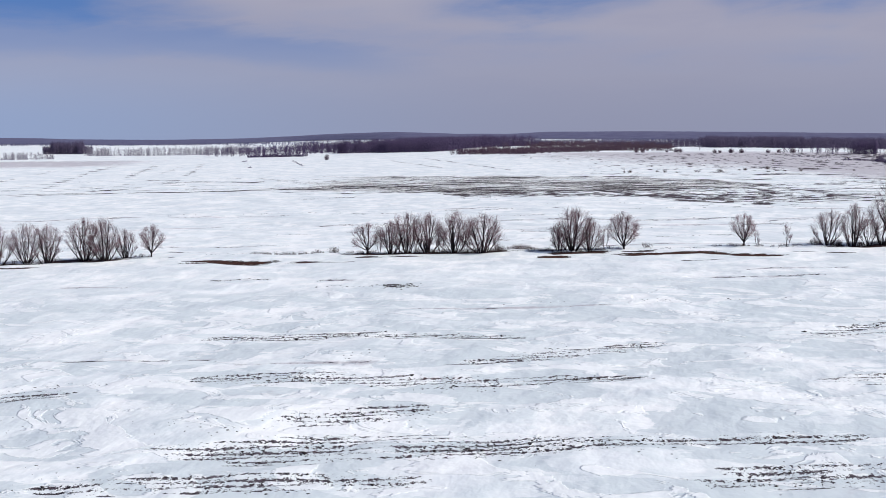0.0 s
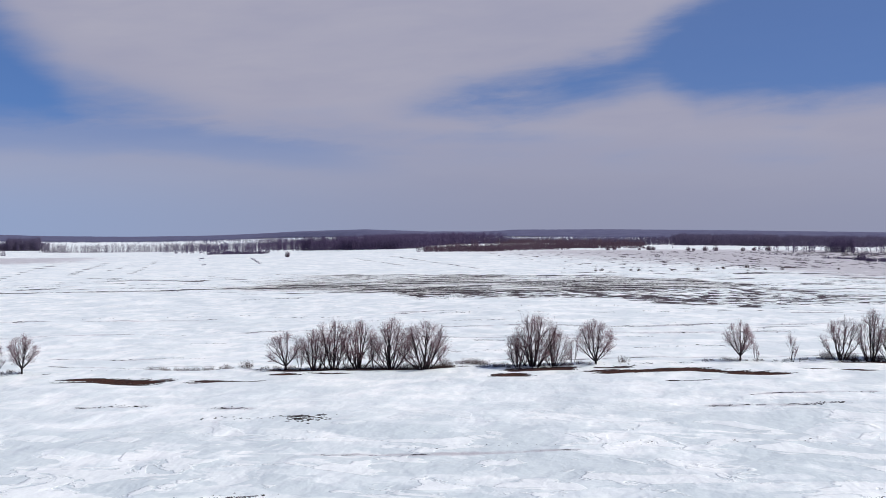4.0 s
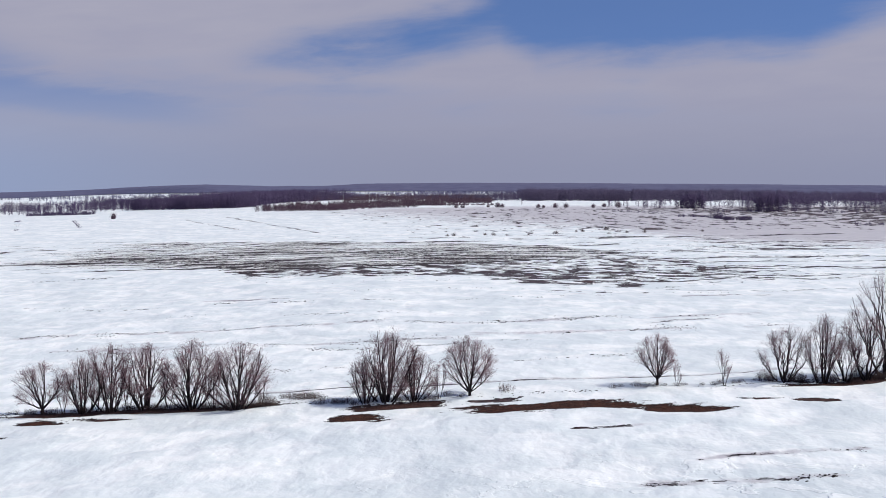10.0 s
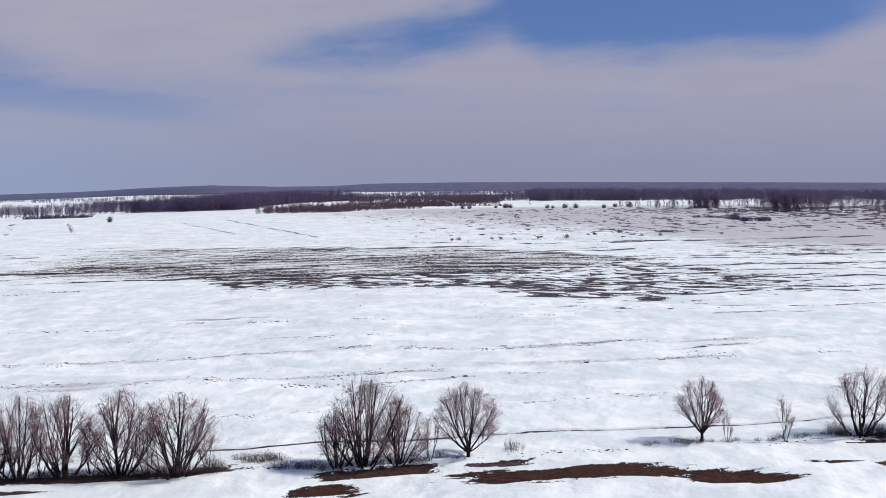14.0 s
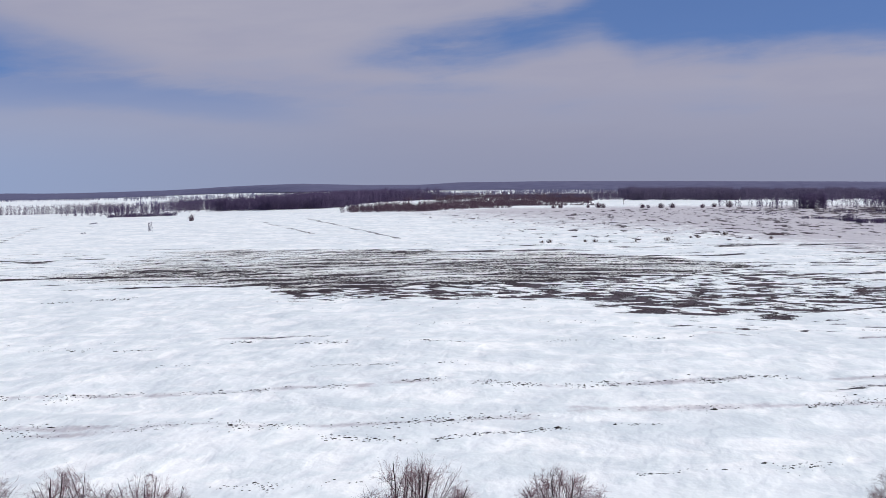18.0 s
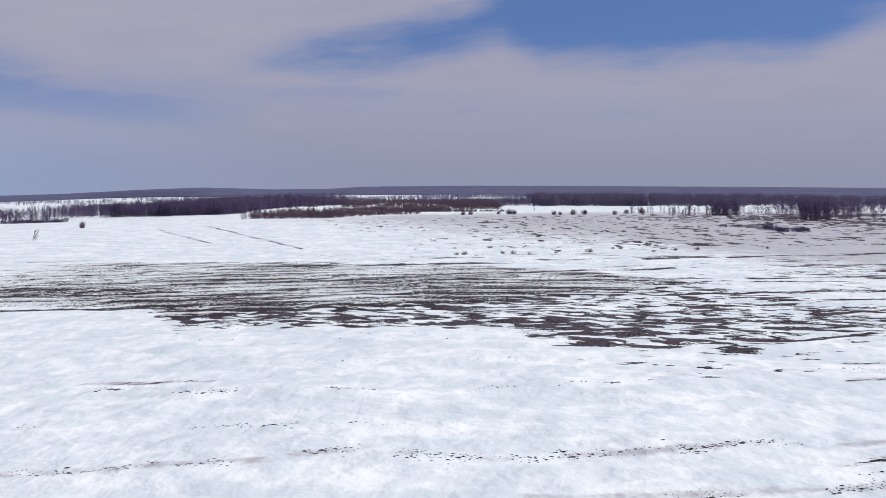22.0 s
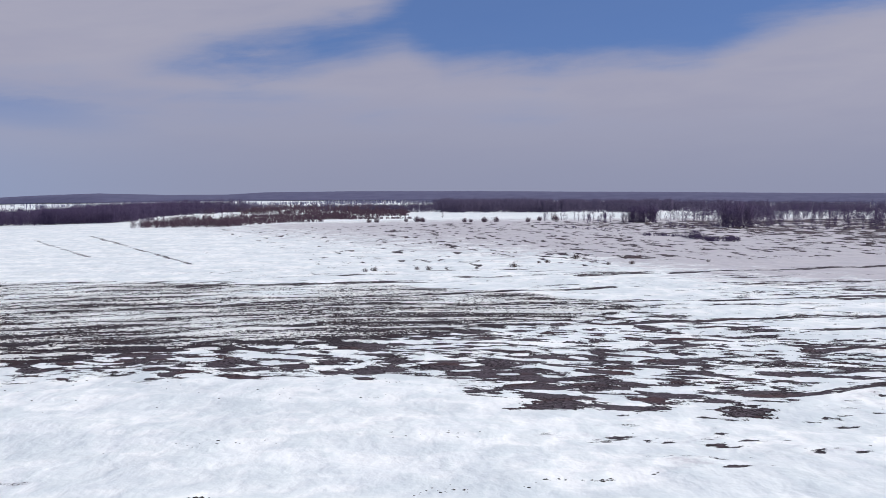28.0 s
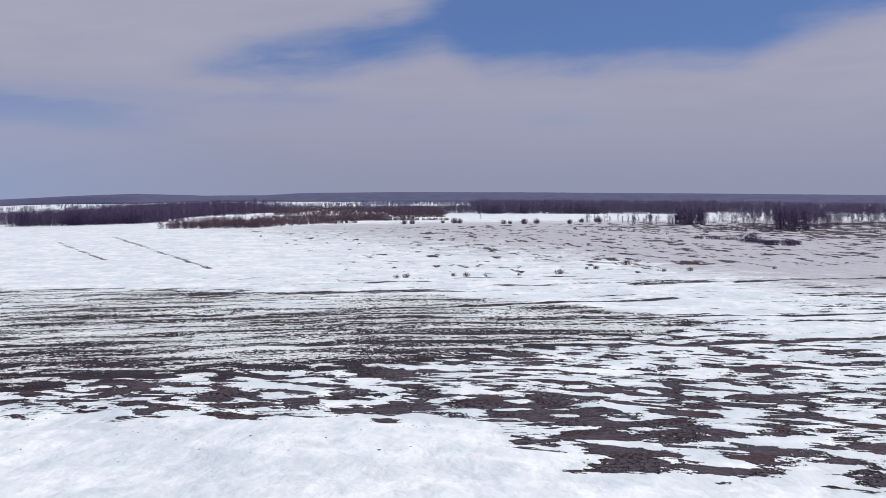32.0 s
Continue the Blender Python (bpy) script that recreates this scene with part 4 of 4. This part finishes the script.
# ---- clods of earth ----
def make_clods():
    rng = np.random.default_rng(3)
    px, py, ps = [], [], []

    def row(x0, y0, x1, y1, n, spread, size):
        n = int(n * 1.1)
        s = rng.uniform(0, 1, n)
        s = np.clip(s + 0.06 * np.sin(s * 37 + x0) + 0.04 * np.sin(s * 91 + y0), 0, 1)
        n_way = math.hypot(x1 - x0, y1 - y0)
        s = s[value_noise(s * n_way / 5.0, 0 * s + x0, 9) > rng.uniform(0.25, 0.75, len(s))]
        n = len(s)
        px.append(x0 + s * (x1 - x0) + rng.normal(0, spread, n))
        py.append(y0 + s * (y1 - y0) + 0.6 * rng.normal(0, spread, n) * (0.4 + 2.0 * value_noise(s * 9, 0 * s, int(abs(x0)))) + 2.2 * (value_noise(s * 6 + x0, 0 * s, 4) - 0.5))
        ps.append(size * 0.46 * np.exp(rng.normal(0, 0.45, n)))

    row(60, 252.6, 100, 248.6, 160, 0.7, 0.15), row(-30, 272, -4, 268, 90, 0.7, 0.15), row(30, 257.5, 44, 255, 60, 0.6, 0.15)
    row(4, 204.2, 11.5, 203, 70, 0.9, 0.32), row(3.8, 208.4, 10.5, 207.2, 50, 1.4, 0.3), row(4, 206, 11, 205, 60, 1.1, 0.32), row(-4.5, 210, 3, 208, 40, 1.0, 0.24)
    for x0, y0, x1, y1, n, spread, size in CRUMB_ROWS:
        row(x0, y0, x1, y1, 1.7 * n, 1.2 * spread, 0.9 * size)
    row(22, 368, 31, 366, 60, 0.8, 0.2), row(47, 358, 70, 351, 110, 0.9, 0.2), row(44, 307, 53, 303, 70, 0.8, 0.2), row(71, 330, 86, 329, 120, 1.0, 0.2)
    row(55, 304, 72, 302, 130, 0.7, 0.2), row(79, 304, 83, 302, 20, 0.5, 0.2)
    row(32, 288, 48, 286, 110, 0.7, 0.18), row(66, 282, 92, 280, 170, 0.9, 0.18)
    row(-4, 401, 21, 390, 90, 0.9, 0.24), row(32, 396, 37, 393, 40, 0.6, 0.26), row(44, 384, 73, 373, 150, 0.9, 0.24), row(84, 372, 116, 370, 150, 0.8, 0.24)
    row(-18, 325, -10, 324, 50, 0.6, 0.2), row(-24, 294, -12, 293, 50, 0.5, 0.18), row(9, 342, 18, 346, 40, 0.8, 0.18), row(-16, 498, 4, 500, 90, 1.6, 0.34)
    row(-60, 420, 10, 405, 60, 1.2, 0.24), row(60, 404, 110, 396, 50, 1.5, 0.2), row(140, 377, 175, 370, 60, 0.9, 0.22)
    row(-38, 219, -49, 221, 30, 0.5, 0.16), row(-24, 225.5, -13, 225.2, 40, 0.4, 0.18), row(-5, 219.6, 1, 217.4, 30, 0.4, 0.18)
    row(72, 211, 89, 210, 60, 0.5, 0.17), row(64, 205.5, 82, 200.6, 70, 0.5, 0.17), row(20, 182, 70, 176, 60, 1.2, 0.14)
    row(-16, 159, 5, 158.5, 130, 1.4, 0.14), row(4, 158, 20, 152.5, 90, 1.2, 0.14), row(15, 135, 37, 142, 130, 1.6, 0.14)
    row(-14, 132.5, 15, 124.5, 300, 2.0, 0.14), row(15, 124.5, 29, 124, 110, 1.1, 0.14), row(-36, 132, -20, 131, 60, 1.2, 0.13)
    row(-5, 112, 8, 114, 140, 1.6, 0.13), row(-14, 101, 16, 100, 330, 2.6, 0.13), row(6, 98.5, 29, 97, 190, 1.3, 0.13)
    row(30, 96.7, 43, 96.3, 120, 1.1, 0.13), row(28, 86, 44, 86.6, 170, 1.5, 0.12), row(-30, 93, 0, 90, 110, 2.4, 0.12)
    row(58, 145, 72, 150.5, 70, 1.5, 0.15), row(-20, 114, -8, 108, 50, 2.0, 0.13), row(-38, 122, -24, 110, 50, 3.0, 0.12)
    row(-40, 101, -20, 98, 60, 1.6, 0.12), row(0, 142, 12, 144, 60, 1.6, 0.13), row(18, 118, 48, 110, 30, 3, 0.12)
    row(50, 470, 180, 440, 160, 14, 0.22), row(60, 450, 130, 425, 60, 8, 0.2)
    x, y, s = (np.concatenate(q) for q in (px, py, ps))
    z = land(x, y) + bank(x, y) + drifts(x, y) + 0.01
    n = len(x)
    base = np.array([(1, 0, 0.1), (0.1, 0.9, 0), (-1, 0.1, 0.15), (0, -1, 0), (0.15, 0.1, 0.5), (0, 0, -1.2)])
    v = base[None] * s[:, None, None] * rng.uniform(0.6, 1.4, (n, 6, 3)) * [1.3, 1.0, 0.8]
    v += np.stack([x, y, z], -1)[:, None, :]
    f = np.array([(0, 1, 4), (1, 2, 4), (2, 3, 4), (3, 0, 4), (1, 0, 5), (2, 1, 5), (3, 2, 5), (0, 3, 5)])
    f = (f[None] + 6 * np.arange(n)[:, None, None]).reshape(-1, 3)
    tagged(new("earth_clods", soup("earth_clods", v.reshape(-1, 3), f, CLOD)), "dark clods of ploughed earth poking through snow", "soil", kind="stuff")


make_clods()


# ---- woods far off ----
def make_wood(name, seed, lines, mat, label, rods=36, rod=0.14, broad=1.0):
    """A far wood: for each line (x0, y0, x1, y1, depth, count, height) bare trees scattered along it and behind."""
    rng = np.random.default_rng(seed)
    bases, tips, radii = [], [], []
    for x0, y0, x1, y1, depth, count, high in lines:
        s = rng.uniform(0, 1, count)
        clump = value_noise(s * 23 + x0, s * 0 + seed, seed)
        keep = rng.uniform(0, 1, count) < 0.35 + clump
        s = s[keep]
        back = depth * rng.uniform(0, 1, len(s)) ** 1.2
        dx, dy = x1 - x0, y1 - y0
        n = math.hypot(dx, dy)
        x, y = x0 + s * dx - back * dy / n, y0 + s * dy + back * dx / n
        z = land(x, y)
        h = high * (0.85 + 0.3 * value_noise(s * n / 60 + 3, back * 0.02, seed + 1)) * rng.uniform(0.66, 1.14, len(s))
        w = h * rng.uniform(0.26, 0.40, len(s)) * broad
        foot = np.stack([x, y, z - 0.3], -1)
        bases.append(foot), tips.append(foot + np.stack([0.04 * w, 0 * w, h * 0.9], -1)), radii.append(rod * 1.1 + 0 * h)
        for k in range(rods):
            a = rng.uniform(0, 6.283, len(s))
            up = rng.uniform(0.12, 1.0, len(s)) if k % 3 else rng.uniform(0.5, 1.0, len(s))
            out = w * np.sqrt(np.maximum(0.02, 1 - ((up - 0.58) / 0.48) ** 2) * rng.uniform(0.05, 1.0, len(s)))
            low = np.maximum(up - rng.uniform(0.10, 0.32, len(s)), 0.04)
            side = np.stack([np.cos(a), np.sin(a), 0 * a], -1) * out[:, None]
            rise = np.array([[0.0, 0.0, 1.0]])
            bases.append(foot + 0.30 * side + rise * (low * h)[:, None])
            tips.append(foot + side + rise * (up * h)[:, None])
            radii.append(rod * rng.uniform(0.55, 1.0, len(s)))
    v, f = spikes(np.concatenate(bases), np.concatenate(tips), np.concatenate(radii))
    tagged(new(name, soup(name, v, f, mat)), label, "wood", kind="stuff")


make_wood("far_wood", 21, [(-20, 1505, 36, 1463, 430, 1100, 16), (36, 1463, 105, 1441, 420, 1300, 16), (105, 1441, 157, 1500, 260, 560, 15)], WOOD_HAZED, "dense leafless wood behind the snowfield", 52, 0.13)
make_wood("far_wood", 18, [(-112, 1440, -20, 1505, 130, 150, 12), (-130, 1560, -30, 1570, 60, 90, 11)], WOOD_HAZED, "thinning leafless wood with snow between its trunks", 34, 0.11)
make_wood("far_wood", 22, [(-424, 1766, -414, 1768, 50, 45, 12), (-414, 1768, -372, 1775, 50, 230, 18), (-372, 1775, -358, 1778, 50, 40, 13)], COPSE_HAZED, "dark leafless copse on the snowfield", 70, 0.14)
make_wood("far_tree_row", 23, [(-445, 1364, -336, 1462, 25, 190, 9), (-620, 1340, -440, 1364, 30, 190, 8), (-445, 1364, -336, 1462, 12, 120, 3)], THICKET_HAZED, "sparse leafless tree row across the far field", 30, 0.11)
make_wood("far_tree_row", 24, [(-345, 1640, -118, 1632, 18, 330, 12), (-200, 1780, -60, 1760, 30, 140, 10), (-345, 1640, -118, 1632, 10, 200, 4)], THICKET_HAZED, "row of leafless trees across the far field", 30, 0.11)
make_wood("far_scrub", 20, [(-53, 1203, -34, 985, 3, 130, 0.9), (-98, 1225, -99, 1192, 3, 40, 1.2), (-78, 1000, -77, 985, 3, 26, 1.0)], WOOD_HAZED, "low dark scrub in short rows on the snowfield", 24, 0.06, 2.0)
make_wood("far_scrub", 25, [(-112, 1405, -46, 1375, 20, 150, 4), (-112, 1405, -46, 1375, 15, 140, 2.5), (-108, 1410, -60, 1390, 20, 14, 9)], WOOD_HAZED, "dark scrub on the crest of the snowfield", broad=1.6)
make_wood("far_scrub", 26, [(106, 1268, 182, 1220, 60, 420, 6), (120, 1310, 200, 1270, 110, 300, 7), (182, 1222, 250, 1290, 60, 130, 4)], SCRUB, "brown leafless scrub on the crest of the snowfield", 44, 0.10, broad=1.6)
rng = random.Random(31)
hedges = []
for k in range(38):
    y = 1310 + 20 * k + rng.uniform(-8, 8)
    x0, x1 = 0.115 * y + 20, 0.27 * y
    x = rng.uniform(x0, x1 - 20)
    n = min(rng.uniform(40, 150), x1 - x)
    hedges.append((x, y, x + n, y - 0.2 * n, 7, int(n * 2.5), rng.uniform(2.0, 4.2) + 0.003 * (y - 1300)))
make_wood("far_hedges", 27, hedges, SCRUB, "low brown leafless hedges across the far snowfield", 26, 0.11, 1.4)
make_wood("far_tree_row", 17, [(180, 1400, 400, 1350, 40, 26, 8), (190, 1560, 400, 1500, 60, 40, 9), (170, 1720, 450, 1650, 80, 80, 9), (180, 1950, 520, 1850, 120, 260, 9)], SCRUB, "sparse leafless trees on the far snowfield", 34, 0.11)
make_wood("far_wood", 28, [(350, 1720, 440, 1640, 220, 150, 9), (420, 1640, 500, 1590, 300, 420, 12), (480, 1590, 610, 1556, 400, 1600, 15), (560, 1590, 700, 1500, 380, 1100, 15), (640, 1640, 1150, 1420, 260, 1900, 14)], COPSE_HAZED, "dense leafless wood behind a white strip of snow", 52, 0.13)
make_wood("far_wood", 29, [(482, 1122, 500, 1116, 30, 60, 13), (486, 984, 518, 986, 40, 80, 16), (520, 992, 600, 940, 90, 70, 11), (600, 950, 790, 860, 160, 190, 12), (440, 1130, 482, 1120, 40, 14, 8)], WOOD_HAZED, "leafless trees standing on the far meadow edge", 80, 0.10)
make_wood("far_tree_row", 30, [(430, 1210, 520, 1160, 60, 34, 8), (500, 1180, 600, 1110, 90, 140, 11), (600, 1240, 900, 1090, 260, 900, 13)], WOOD_HAZED, "open rows of leafless trees at the far meadow", 34, 0.11)
make_wood("far_scrub", 31, [(370, 886, 379, 846, 6, 90, 1.8), (378, 846, 368, 808, 6, 80, 2.2), (366, 806, 374, 796, 7, 60, 2.6), (378, 800, 390, 810, 7, 60, 2.4), (376, 846, 382, 838, 5, 26, 4.4), (385, 1072, 386, 948, 12, 60, 1.4), (500, 940, 660, 872, 10, 160, 2.6), (490, 1090, 560, 1050, 10, 90, 1.8), (440, 1010, 500, 985, 10, 60, 2.4), (390, 700, 404, 690, 4, 24, 2.0)], WOOD_HAZED, "dark scrub on the grey meadow", 40, 0.055, 1.7)
for x, y, h in ((340, 1235, 6.0), (344, 1233, 5.2), (369, 1197, 4.6), (374, 1196, 3.6), (383, 1188, 5.6), (397, 1199, 5.6), (420, 1187, 4.6), (442, 1216, 4.8), (454, 1210, 7.0), (300, 1240, 4.5), (306, 1238, 5.0), (332, 1240, 3.6)):
    shrub(bush_far, x, y, h, x * 13 % 360, "round leafless bush before a white strip of snow", "bushes on the far meadow edge")
shrub(bush_far, -17, 1190, 7.0, 0, "small leafless tree on the crest of the snowfield", "bushes on the far meadow edge", 0.7)


def make_belts():
    """Broken belts of wood on the plain between the near woods and the ridge."""
    rng = random.Random(77)
    belts = []
    for k in range(40):
        a = radians(-20 + k * 1.7 + rng.uniform(-1, 1))
        r = rng.uniform(1950, 2950) if k > 13 else rng.uniform(2700, 3300)
        x, y, n = r * math.sin(a), r * math.cos(a), rng.uniform(90, 260)
        n *= 2.0 if k > 13 else 1.2
        belts.append((x - n / 2, y, x + n / 2, y + rng.uniform(-25, 25), rng.uniform(25, 110) * (1 if k > 13 else 0.3), int(n * (0.8 if k > 13 else 0.4)), rng.uniform(6, 9)))
    make_wood("far_belts", 41, belts, BELT_HAZED, "broken belts of leafless wood on the snowy plain", 24, 0.22)


def make_ridge():
    """The forest on the long low ridge that closes the view: one rough canopy."""
    az = np.radians(np.arange(-34, 50, 0.09))
    r = np.concatenate([[0, 6, 14], np.arange(40, 1500, 45)])
    front = 3150 + 850 * sstep(3, -3, np.degrees(az))
    aa, rr = np.meshgrid(az, r)
    dist = rr + front[None, :]
    x, y = dist * np.sin(aa), dist * np.cos(aa)
    tall = 11.5 + 2.2 * (fbm(x / 160, y / 160, 92, 3) - 0.5) + 1.6 * (fbm(x / 9, y / 30, 93, 2) - 0.5)
    tall = tall + np.interp(np.degrees(aa), [-30, -19, -14, -12, -8, -4, -1, 2.4, 5.3, 7.8, 9.5, 14, 28, 40], [-5, -1, 0, -3, -4, -1, 4, 4, -4, -4, 3, 6, 9, 8])
    tall = tall * (1.05 * sstep(-60, 200, rr) - 0.05 * (rr < 1))
    z = land(x, y) + tall
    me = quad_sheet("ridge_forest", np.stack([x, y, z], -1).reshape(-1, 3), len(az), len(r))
    me.materials.append(RIDGE_HAZED)
    tagged(new("ridge_forest", me), "leafless forest on a long low ridge, painted blue-grey for haze", "wood", kind="stuff")


make_belts()
make_ridge()
